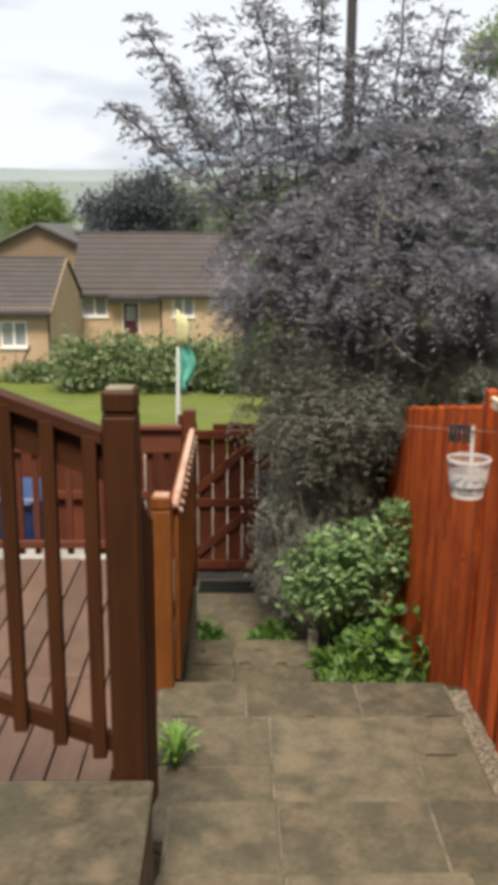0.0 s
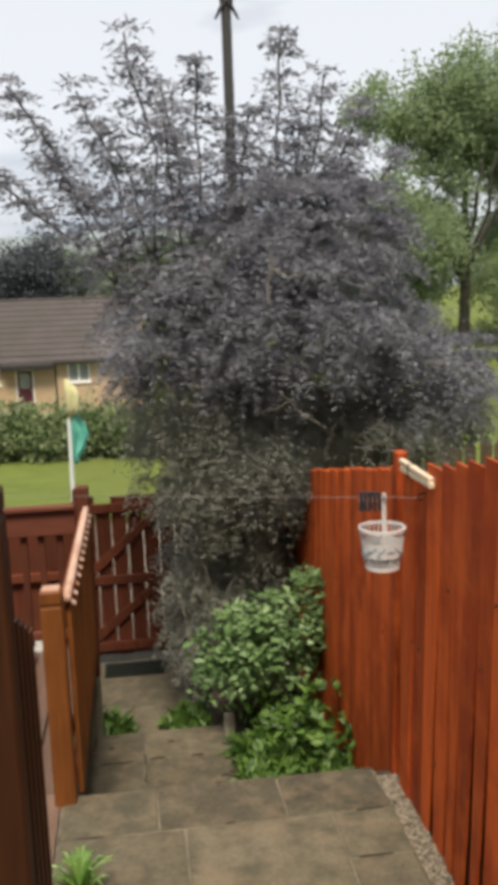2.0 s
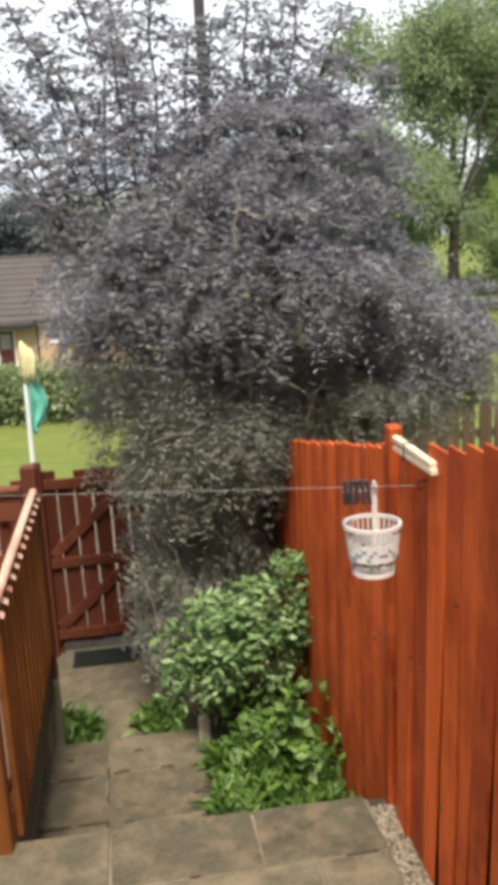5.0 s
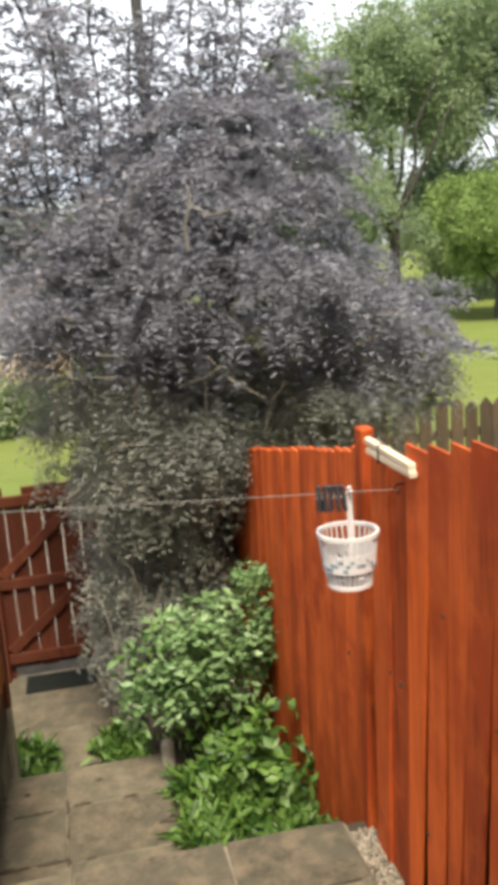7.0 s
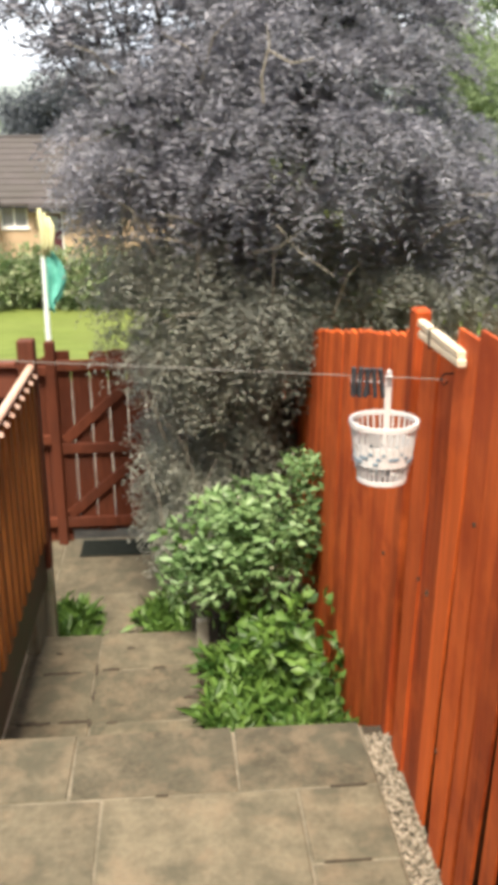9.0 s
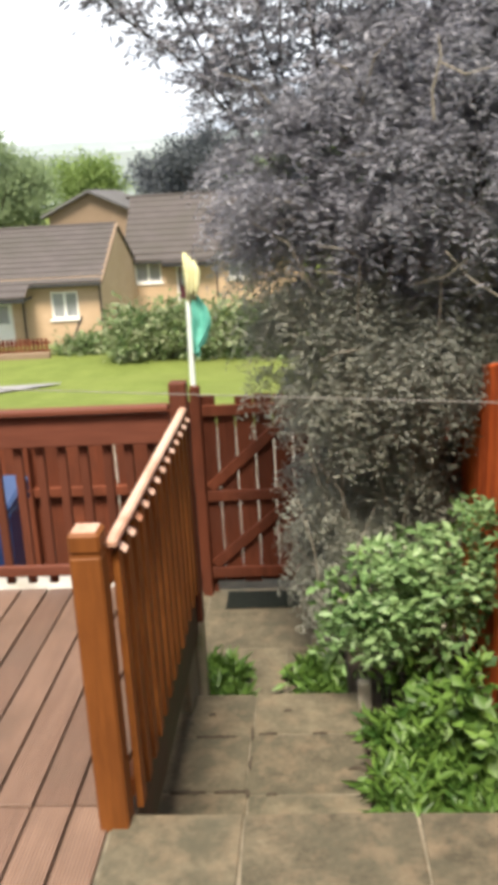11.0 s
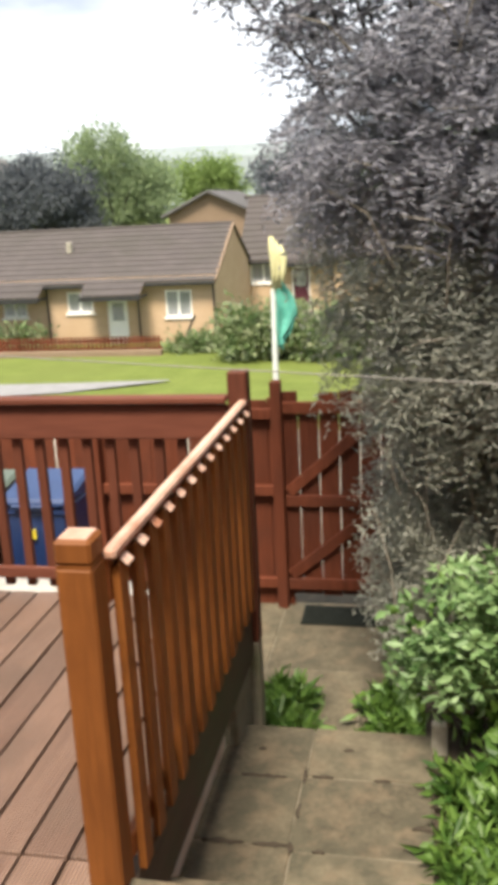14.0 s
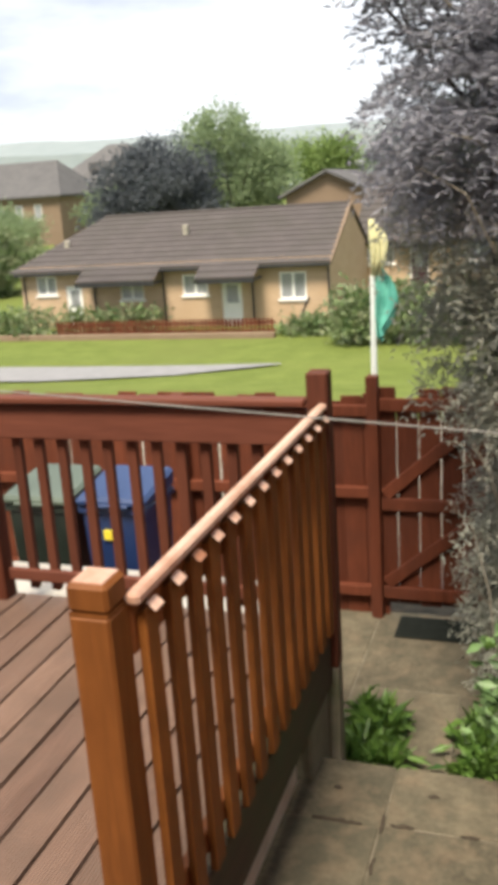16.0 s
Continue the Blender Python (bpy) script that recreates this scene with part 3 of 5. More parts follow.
picket = thing("picket_fence", (4, GY, -1), "weathered dark picket fence with pointed tops", "fence")
pme = board_mesh(0.106, 1.94, 0.018, M_DARKTIMBER, "picket", top="point")
for k in range(44):
    piece("picket", pme, Matrix.Translation((1.36 + 0.128 * k, GY, -1.1 + rng.uniform(-0.02, 0.02))) @ pose(0, 0, 0, 0, rng.uniform(-0.6, 0.6), 0), picket)
for z in (0.55, -0.4):
    part("rail", boxed(1.28, 7.1, GY + 0.012, GY + 0.05, z - 0.035, z + 0.035), M_DARKTIMBER, picket)
for x in (1.3, 4.2, 7.05):
    part("post", boxed(x - 0.04, x + 0.04, GY + 0.05, GY + 0.13, -1.2, 0.75, 0.005), M_DARKTIMBER, picket)


# ---- deck rails ----
def post(name, x, y, z0, z1, w, parent, cap=True, stain=M_BROWN, bare=M_WORN):
    bm = boxed(x - w / 2, x + w / 2, y - w / 2, y + w / 2, z0, z1 - (0.075 if cap else 0), 0.007)
    p = part(name, bm, stain, parent)
    if cap:
        bm = bmesh.new()
        box(bm, x - w / 2 + 0.003, x + w / 2 - 0.003, y - w / 2 + 0.003, y + w / 2 - 0.003, z1 - 0.078, z1 - 0.068)
        box(bm, x - w / 2, x + w / 2, y - w / 2, y + w / 2, z1 - 0.068, z1 - 0.004, 0.009)
        part("post_cap", bm, stain, p, "bevelled cap with a cut groove below")
        part("cap_top", boxed(x - w / 2 + 0.011, x + w / 2 - 0.011, y - w / 2 + 0.011, y + w / 2 - 0.011, z1 - 0.006, z1, 0.002), bare, p, "weathered bare top of the post")
    return p


RX = -0.285
side_rail = thing("deck_side_rail", (RX, 4.5, 0), "brown-stained timber deck balustrade with a bleached handrail", "balustrade")
post("post", -0.325, 3.635, -0.03, 0.995, 0.095, side_rail)
post("post", -0.285, 5.41, -0.19, 1.06, 0.085, side_rail, cap=False, stain=M_REDDARK)
part("post_foot", boxed(-0.325, -0.245, 5.37, 5.45, -1.0, -0.192, 0.006), M_GREYWOOD, side_rail, "grey weathered foot of the post")
part("handrail", boxed(-0.282, -0.246, 3.665, 5.37, 0.912, 0.942, 0.008), M_WORN, side_rail, "bleached bare wood handrail")
part("top_rail", boxed(-0.300, -0.274, 3.68, 5.365, 0.790, 0.910, 0.004), M_BROWN_Y, side_rail)
part("bottom_rail", boxed(-0.300, -0.274, 3.68, 5.365, 0.045, 0.115, 0.004), M_BROWN_Y, side_rail)
bal = board_mesh(0.064, 0.905, 0.023, M_BROWN, "baluster", top="slant")
balt = board_mesh(0.046, 0.006, 0.030, M_WORN, "baluster_end")
for k in range(13):
    yy = 3.735 + 0.1325 * k
    m = Matrix.Translation((-0.2622, yy, -0.010)) @ pose(0, 0, 0, 0, 0, 90) @ pose(0, 0, 0, 0, rng.uniform(-0.4, 0.4), 0)
    b = piece("baluster", bal, m, side_rail)
    piece("baluster_end", balt, Matrix.Translation((-0.2440, yy, 0.889)) @ pose(0, 0, 0, 0, 40, 0) @ pose(0, 0, 0, 0, 0, 90), b)
part("edge_beam", boxed(-0.335, -0.272, 3.60, 5.46, -0.262, -0.022, 0.006), M_DARKBEAM, side_rail, "dark weathered beam along the deck edge")

far_rail = thing("deck_far_rail", (-2, 5.4, 0), "brown-stained timber balustrade along the far deck edge", "balustrade")
FYR = 5.40
part("handrail", boxed(-4.6, RX - 0.05, FYR - 0.05, FYR + 0.03, 0.925, 0.955, 0.006), M_REDX, far_rail)
part("top_rail", boxed(-4.6, RX - 0.05, FYR - 0.02, FYR + 0.01, 0.765, 0.915, 0.004), M_REDX, far_rail)
part("bottom_rail", boxed(-4.6, RX - 0.05, FYR - 0.02, FYR + 0.01, 0.085, 0.14, 0.004), M_REDX, far_rail)
bal2 = board_mesh(0.042, 0.86, 0.032, M_REDDARK, "baluster")
xx = -0.44
while xx > -4.5:
    if abs(xx + 1.83) > 0.07:
        piece("baluster", bal2, Matrix.Translation((xx, FYR + 0.027, 0.035)) @ pose(0, 0, 0, 0, rng.uniform(-0.4, 0.4), 0), far_rail)
    xx -= 0.1125
for px in (-1.83, -3.4):
    part("post", boxed(px - 0.045, px + 0.045, FYR - 0.06, FYR + 0.03, -0.03, 0.93, 0.006), M_RED, far_rail)

# the shade on this rail is painted by its darker brown
slope = thing("deck_stair_rail", (-0.29, 1.93, 0), "brown sloping stair balustrade, darkened for shade, with a square newel post", "balustrade")
SY = 1.945
post("newel_post", -0.285, SY, -0.03, 1.80, 0.096, slope, stain=M_SHADEBROWN, bare=M_GREYWOOD)


def sloped(name, z_at_post, half, y0, y1, material, x_end=-1.9, sl=0.385):
    bm = bmesh.new()
    vs = box(bm, x_end, -0.335, y0, y1, -half, half)
    for v in vs:
        v.co.z += z_at_post + (-0.335 - v.co.x) * sl
    return part(name, bm, material, slope)


sloped("handrail", 1.664, 0.017, SY - 0.045, SY + 0.03, M_SHADEBROWN_X)
sloped("top_rail", 1.595, 0.060, SY - 0.015, SY + 0.015, M_SHADEBROWN_X)
sloped("bottom_rail", 0.718, 0.028, SY - 0.015, SY + 0.015, M_SHADEBROWN_X)
bal3 = board_mesh(0.040, 0.985, 0.032, M_SHADEBROWN, "baluster")
for k in range(13):
    xx = -0.370 - 0.115 * k
    piece("baluster", bal3, Matrix.Translation((xx, SY - 0.03, 0.672 + (-0.335 - xx) * 0.385)), slope)
# side panel that steps down beside the slabs
bal4 = board_mesh(0.042, 1.02, 0.032, M_SHADEBROWN, "baluster", top="slant")
for k, (yy, z0) in enumerate(((2.04, 0.42), (2.12, 0.38), (2.20, 0.34), (2.28, 0.30))):
    piece("baluster", bal4, Matrix.Translation((-0.252, yy, z0)) @ pose(0, 0, 0, 0, 0, 90), slope)
for zz in (0.52, 1.30):
    bm = bmesh.new()
    tube(bm, [(-0.285, 1.99, zz + 0.05), (-0.285, 2.32, zz - 0.08)], 0.03, 4)
    part("side_rail", bm, M_SHADEBROWN_X, slope)


# ---- bins ----
def wheelie_bin(x, y, z, w, h, body_mat, lid_mat, label):
    b = thing("wheelie_bin", (x, y, z), label, "bin")
    bm = bmesh.new()
    vs = box(bm, x - w / 2, x + w / 2, y - w / 2, y + w / 2, z + 0.05, z + h, 0.018)
    for v in vs:
        f = 0.80 + 0.20 * (v.co.z - z) / h
        v.co.x = x + (v.co.x - x) * f
        v.co.y = y + (v.co.y - y) * f
    part("body", bm, body_mat, b)
    part("rim", boxed(x - w / 2 - 0.012, x + w / 2 + 0.012, y - w / 2 - 0.012, y + w / 2 + 0.012, z + h - 0.045, z + h, 0.008), body_mat, b)
    bm = bmesh.new()
    vs = box(bm, x - w / 2 - 0.016, x + w / 2 + 0.016, y - w / 2 - 0.03, y + w / 2 + 0.02, z + h, z + h + 0.055, 0.02)
    for v in vs:
        v.co.z += 0.06 * max(0, (v.co.y - (y - w / 2)) / w) * (1 if v.co.z > z + h + 0.02 else 0)
    lid = part("lid", bm, lid_mat, b, "hinged sloping lid")
    bm = bmesh.new()
    tube(bm, [(x - w * 0.3, y - w / 2 - 0.034, z + h + 0.014), (x + w * 0.3, y - w / 2 - 0.034, z + h + 0.014)], 0.012, 6)
    part("grip", bm, lid_mat, lid)
    bm = bmesh.new()
    tube(bm, [(x - w * 0.42, y + w / 2 + 0.05, z + h + 0.02), (x + w * 0.42, y + w / 2 + 0.05, z + h + 0.02)], 0.014, 6)
    part("handle", bm, body_mat, b)
    for s in (-1, 1):
        bm = bmesh.new()
        tube(bm, [(x + s * w * 0.36 - 0.02, y + w * 0.36, z + 0.075), (x + s * w * 0.36 + 0.02, y + w * 0.36, z + 0.075)], 0.075, 12)
        part("wheel", bm, M_BLACK, b)
    return b


blue_bin = wheelie_bin(-1.68, 6.42, -1.05, 0.385, 1.19, M_BINBLUE, M_BINLID, "navy blue wheelie bin with a bright blue lid")
part("sticker", boxed(-1.74, -1.68, 6.215, 6.229, -0.05, 0.005, 0.002), M_YELLOW, blue_bin, "yellow square sticker")
wheelie_bin(-2.16, 6.45, -1.05, 0.40, 1.17, M_BINGREEN, M_BINGLID, "very dark green wheelie bin with a pale lid")
tagged(part("pavement_bin_store", boxed(-4.6, -0.62, 6.0, 7.44, -1.3, -1.05), M_CONC), "pale concrete strip under the bins", "paving", kind="structure")

# ---- door mat ----
bm = boxed(-0.315, 0.215, 7.13, 7.40, -0.974, -0.956, 0.004)
mat_ob = thing("door_mat", (-0.05, 7.26, -0.975), "black ribbed rubber mat before the gate", "mat")
part("mat_body", bm, M_MAT, mat_ob)
for k in range(9):
    part("rib", boxed(-0.30, 0.20, 7.146 + 0.028 * k, 7.158 + 0.028 * k, -0.957, -0.951, 0.001), M_MAT, mat_ob)

# ---- washing line, pegs, basket ----
LA, LB = Vector((1.172, 3.15, 1.405)), Vector((-4.4, 2.95, 1.86))


def line_at(x):
    t = (LA.x - x) / (LA.x - LB.x)
    p = LA.lerp(LB, t)
    p.z -= 0.03 * t * (1 - t)
    return p


line = thing("washing_line", tuple(LA), "thin white washing line strung over the steps", "washing line")
bm = bmesh.new()
tube(bm, [line_at(LA.x - 5.572 * i / 40) for i in range(41)], 0.0012, 5)
part("cord", bm, M_CORD, line)
bm = bmesh.new()
tube(bm, [(1.19, 3.15, 1.42), (1.165, 3.15, 1.42), (1.155, 3.15, 1.405), (1.165, 3.15, 1.39), (1.176, 3.15, 1.40)], 0.003, 6)
part("hook", bm, M_DARKMETAL, line, "small dark screw hook in the fence")
for k in range(5):
    p = line_at(0.925 + 0.018 * k)
    pg = thing("clothes_peg", tuple(p), "dark plastic clothes peg clipped on the line", "clothes peg", group="pegs on the line")
    for s in (-1, 1):
        bm = boxed(-0.0055, 0.0055, -0.0045, 0.0045, -0.055, 0.022, 0.002, Matrix.Translation(p) @ pose(0, 0, 0, s * 7 + rng.uniform(-4, 4), rng.uniform(-9, 9), 0) @ Matrix.Translation((0, s * 0.0055, 0)))
        part("jaw", bm, M_PEG, pg)
    bm = bmesh.new()
    tube(bm, [p + Vector((-0.007, 0, -0.014)), p + Vector((0.007, 0, -0.014))], 0.004, 6)
    part("spring", bm, M_METAL, pg, "small wire spring")

BC = Vector((1.021, 3.19, 1.178))
basket = thing("peg_basket", tuple(BC), "white slatted plastic peg basket hung by its hook", "basket")


def ring(bm, c, r, z, t, h, seg=36):
    vs = []
    for i in range(seg):
        a = 2 * math.pi * i / seg
        for rr, zz in ((r - t, z), (r + t, z), (r + t, z + h), (r - t, z + h)):
            vs.append(bm.verts.new((c.x + rr * math.cos(a), c.y + rr * math.sin(a), zz)))
    for i in range(seg):
        j = (i + 1) % seg
        for q in range(4):
            bm.faces.new((vs[4 * i + q], vs[4 * i + (q + 1) % 4], vs[4 * j + (q + 1) % 4], vs[4 * j + q]))


bm = bmesh.new()
ring(bm, BC, 0.089, BC.z + 0.098, 0.0045, 0.012)
part("rim", bm, M_BASKET, basket)
bm = bmesh.new()
ring(bm, BC, 0.076, BC.z - 0.004, 0.003, 0.055)
part("band", bm, M_BASKET, basket, "solid printed band around the middle")
for i in range(40):
    an = 2 * math.pi * i / 40 + rng.uniform(-0.06, 0.06)
    zz = BC.z + rng.choice((0.008, 0.022, 0.034))
    bm = boxed(-0.0012, 0.0012, -rng.uniform(0.004, 0.010), rng.uniform(0.004, 0.010), -0.004, 0.004, 0.0, Matrix.Translation((BC.x + 0.0795 * math.cos(an), BC.y + 0.0795 * math.sin(an), zz)) @ pose(0, 0, 0, 0, 0, math.degrees(an)))
    part("print_bar", bm, M_PRINT, basket, "faded blue-grey printed bar")
bm = bmesh.new()
ring(bm, BC, 0.064, BC.z - 0.058, 0.004, 0.012)
part("base_ring", bm, M_BASKET, basket)
bm = bmesh.new()
bmesh.ops.create_circle(bm, cap_ends=True, radius=0.064, segments=30, matrix=Matrix.Translation((BC.x, BC.y, BC.z - 0.055)))
part("base", bm, M_BASKET, basket)
for i in range(30):
    a = 2 * math.pi * i / 30
    bm = bmesh.new()
    c, s = math.cos(a), math.sin(a)
    tube(bm, [(BC.x + 0.063 * c, BC.y + 0.063 * s, BC.z - 0.056), (BC.x + 0.075 * c, BC.y + 0.075 * s, BC.z), (BC.x + 0.088 * c, BC.y + 0.088 * s, BC.z + 0.102)], 0.0030, 4)
    part("slat", bm, M_BASKET, basket)
hp = line_at(BC.x - 0.002)
bm = boxed(hp.x - 0.009, hp.x + 0.009, hp.y + 0.004, hp.y + 0.010, BC.z + 0.03, hp.z + 0.004, 0.002)
tube(bm, [(hp.x, hp.y + 0.007, hp.z), (hp.x, hp.y + 0.004, hp.z + 0.014), (hp.x, hp.y - 0.006, hp.z + 0.015), (hp.x, hp.y - 0.011, hp.z + 0.003)], 0.006, 6)
part("hook_handle", bm, M_BASKET, basket, "pinkish-white plastic hook over the line")
for i in range(46):
    a, r = rng.uniform(0, 6.28), 0.052 * math.sqrt(rng.random())
    m = Matrix.Translation((BC.x + r * math.cos(a), BC.y + r * math.sin(a), BC.z - 0.046 + 0.05 * rng.random())) @ pose(0, 0, 0, rng.uniform(-60, 60), rng.uniform(-60, 60), rng.uniform(0, 180))
    if i == 0:
        loose = board_mesh(0.010, 0.03, 0.008, M_PEGBLUE, "loose_peg")
    piece("loose_peg", loose, m, basket)

battens = thing("wooden_batten", (1.2, 3.2, 1.47), "two pale bare wood battens wired to the fence top", "batten")
for s in (0, 1):
    bm = boxed(-0.012, 0.012, -0.18, 0.18, -0.011, 0.011, 0.004, Matrix.Translation((1.166, 3.20 + 0.01 * s, 1.478 + 0.025 * s)) @ pose(0, 0, 0, 1.5 * s, 0, 1))
    part("slat", bm, M_PALEWOOD, battens)
bm = bmesh.new()
tube(bm, [(1.150, 3.26, 1.463), (1.150, 3.26, 1.518), (1.200, 3.26, 1.518), (1.200, 3.26, 1.463), (1.150, 3.26, 1.463)], 0.0025, 5)
part("tie_wire", bm, M_DARKMETAL, battens, "dark tie wire")

# ---- rotary airer and pole beyond the fence ----
airer = thing("rotary_airer", (-0.52, 7.78, -1.12), "closed rotary clothes airer with a teal cover", "clothes airer")
bm = bmesh.new()
tube(bm, [(-0.53, 7.78, -1.2), (-0.52, 7.78, 0.4), (-0.51, 7.78, 1.18)], (0.022, 0.020, 0.018), 10)
part("pole", bm, M_AIRER, airer)
bm = bmesh.new()
for layer in range(3):
    grid_ = []
    for r in range(9):
        u = r / 8
        row = []
        for c in range(7):
            v = c / 6
            wid = 0.035 + 0.095 * math.sin(math.pi * min(1, u * 1.15)) ** 0.8
            q = Vector((-0.50 + wid * v + 0.012 * layer, 7.775 - 0.02 * layer + 0.020 * math.sin(7 * v + 2 * layer + 3 * u), 1.17 - 0.37 * u - 0.05 * v * u + 0.03 * layer * v))
            row.append(bm.verts.new(q + Vector((0.016 * noise.noise(q * 14), 0.02 * noise.noise(q * 11), 0.012 * noise.noise(q * 19)))))
        grid_.append(row)
    for a, b in zip(grid_, grid_[1:]):
        for c in range(6):
            bm.faces.new((a[c], a[c + 1], b[c + 1], b[c])).smooth = True
part("cover", bm, M_TEAL, airer, "bunched teal fabric cover")
bm = bmesh.new()
for layer in range(3):
    tube(bm, [(-0.515 + 0.03 * layer, 7.78 - 0.015 * layer, 1.17), (-0.500 + 0.032 * layer, 7.77, 1.28), (-0.505 + 0.036 * layer, 7.775, 1.40), (-0.515 + 0.03 * layer, 7.78, 1.52 - 0.03 * layer)], (0.010, 0.020, 0.022, 0.012), 9)
for v in bm.verts:
    v.co += Vector((0.020 * noise.noise(v.co * 22), 0.02 * noise.noise(v.co * 13), 0.02 * noise.noise(v.co * 21)))
for f in bm.faces:
    f.smooth = True
part("top_cover", bm, M_LIME, airer, "faded yellow folded top")
pole = thing("utility_pole", (1.5, 12, -1.5), "tall thin weathered wooden pole behind the tree", "pole")
bm = bmesh.new()
tube(bm, [(1.5, 12, -1.8), (1.5, 12, 9.5)], (0.075, 0.06), 12)
part("shaft", bm, M_POLE, pole)
bm = bmesh.new()
tube(bm, [(1.5, 12, 9.5), (1.5, 12, 9.56)], (0.075, 0.02), 12)
part("pole_cap", bm, M_METAL, pole)
for s in (-1, 1):
    bm = bmesh.new()
    tube(bm, [(1.5, 11.94, 5.88), (1.5 + s * 0.08, 11.93, 5.77), (1.5 + s * 0.15, 11.92, 5.64)], (0.03, 0.026, 0.014), 8)
    tube(bm, [(1.5 + s * 0.06, 11.93, 5.77), (1.5 + s * 0.06, 11.93, 5.92)], (0.022, 0.03), 8)
    part("bracket", bm, M_BLACK, pole, "dark drooping cable bracket")


# ---- houses ----
def facade(bm, x0, x1, y, thick, z0, z1, holes):
    """A wall along x with rectangular openings through it."""
    cuts = sorted({x0, x1, *[h[0] for h in holes], *[h[1] for h in holes]})
    for a, b in zip(cuts, cuts[1:]):
        here = sorted([(h[2], h[3]) for h in holes if h[0] <= a + 1e-6 and h[1] >= b - 1e-6])
        z = z0
        for h0, h1 in here:
            if h0 > z:
                box(bm, a, b, y, y + thick, z, h0)
            z = h1
        if z1 > z:
            box(bm, a, b, y, y + thick, z, z1)


def window(h, x0, x1, z0, z1, y, mullion=True, blind=False):
    bm = bmesh.new()
    f = 0.07
    box(bm, x0, x1, y + 0.03, y + 0.10, z0, z0 + f)
    box(bm, x0, x1, y + 0.03, y + 0.10, z1 - f, z1)
    box(bm, x0, x0 + f, y + 0.03, y + 0.10, z0 + f, z1 - f)
    box(bm, x1 - f, x1, y + 0.03, y + 0.10, z0 + f, z1 - f)
    if mullion:
        xm = (x0 + x1) / 2
        box(bm, xm - 0.045, xm + 0.045, y + 0.025, y + 0.095, z0 + f, z1 - f)
    w = part("window", boxed(x0 - 0.08, x1 + 0.08, y - 0.07, y + 0.04, z0 - 0.09, z0 - 0.005), M_WHITE, h)
    part("frame", bm, M_WHITE, w)
    xs_ = (x0, (x0 + x1) / 2, x1) if mullion else (x0, x1)
    for a, b in zip(xs_, xs_[1:]):
        part("pane", boxed(a + f * 0.7, b - f * 0.7, y + 0.06, y + 0.066, z0 + f, z1 - f), M_GLASS, w)
    if blind:
        part("blind", boxed(x0 + f, x1 - f, y + 0.12, y + 0.13, z0 + (z1 - z0) * 0.55, z1 - f), M_WHITE, w)
    return w


def roof_slope(bm, x0, x1, y0, z0, y1, z1, courses, hip0=0.0, hip1=0.0):
    """Stepped tile courses up a slope, as one sheet."""
    prev = None
    for k in range(courses + 1):
        a = k / courses
        yy, zz, xa, xb = y0 + (y1 - y0) * a, z0 + (z1 - z0) * a, x0 + hip0 * a, x1 - hip1 * a
        n = max(1, int((x1 - x0) / 1.6))
        for t in (0.0, 0.05):
            if k == courses and t:
                continue
            cur = [bm.verts.new((xa + (xb - xa) * i / n, yy, zz + t + 0.012 * noise.noise(Vector((i * 1.7, k * 2.3, y0))))) for i in range(n + 1)]
            if prev:
                for i in range(n):
                    bm.faces.new((prev[i], prev[i + 1], cur[i + 1], cur[i]))
            prev = cur


def downpipe(h, x, y, z0, z1):
    bm = bmesh.new()
    tube(bm, [(x, y - 0.05, z0), (x, y - 0.05, z1)], 0.045, 6)
    part("downpipe", bm, M_BLACK, h)


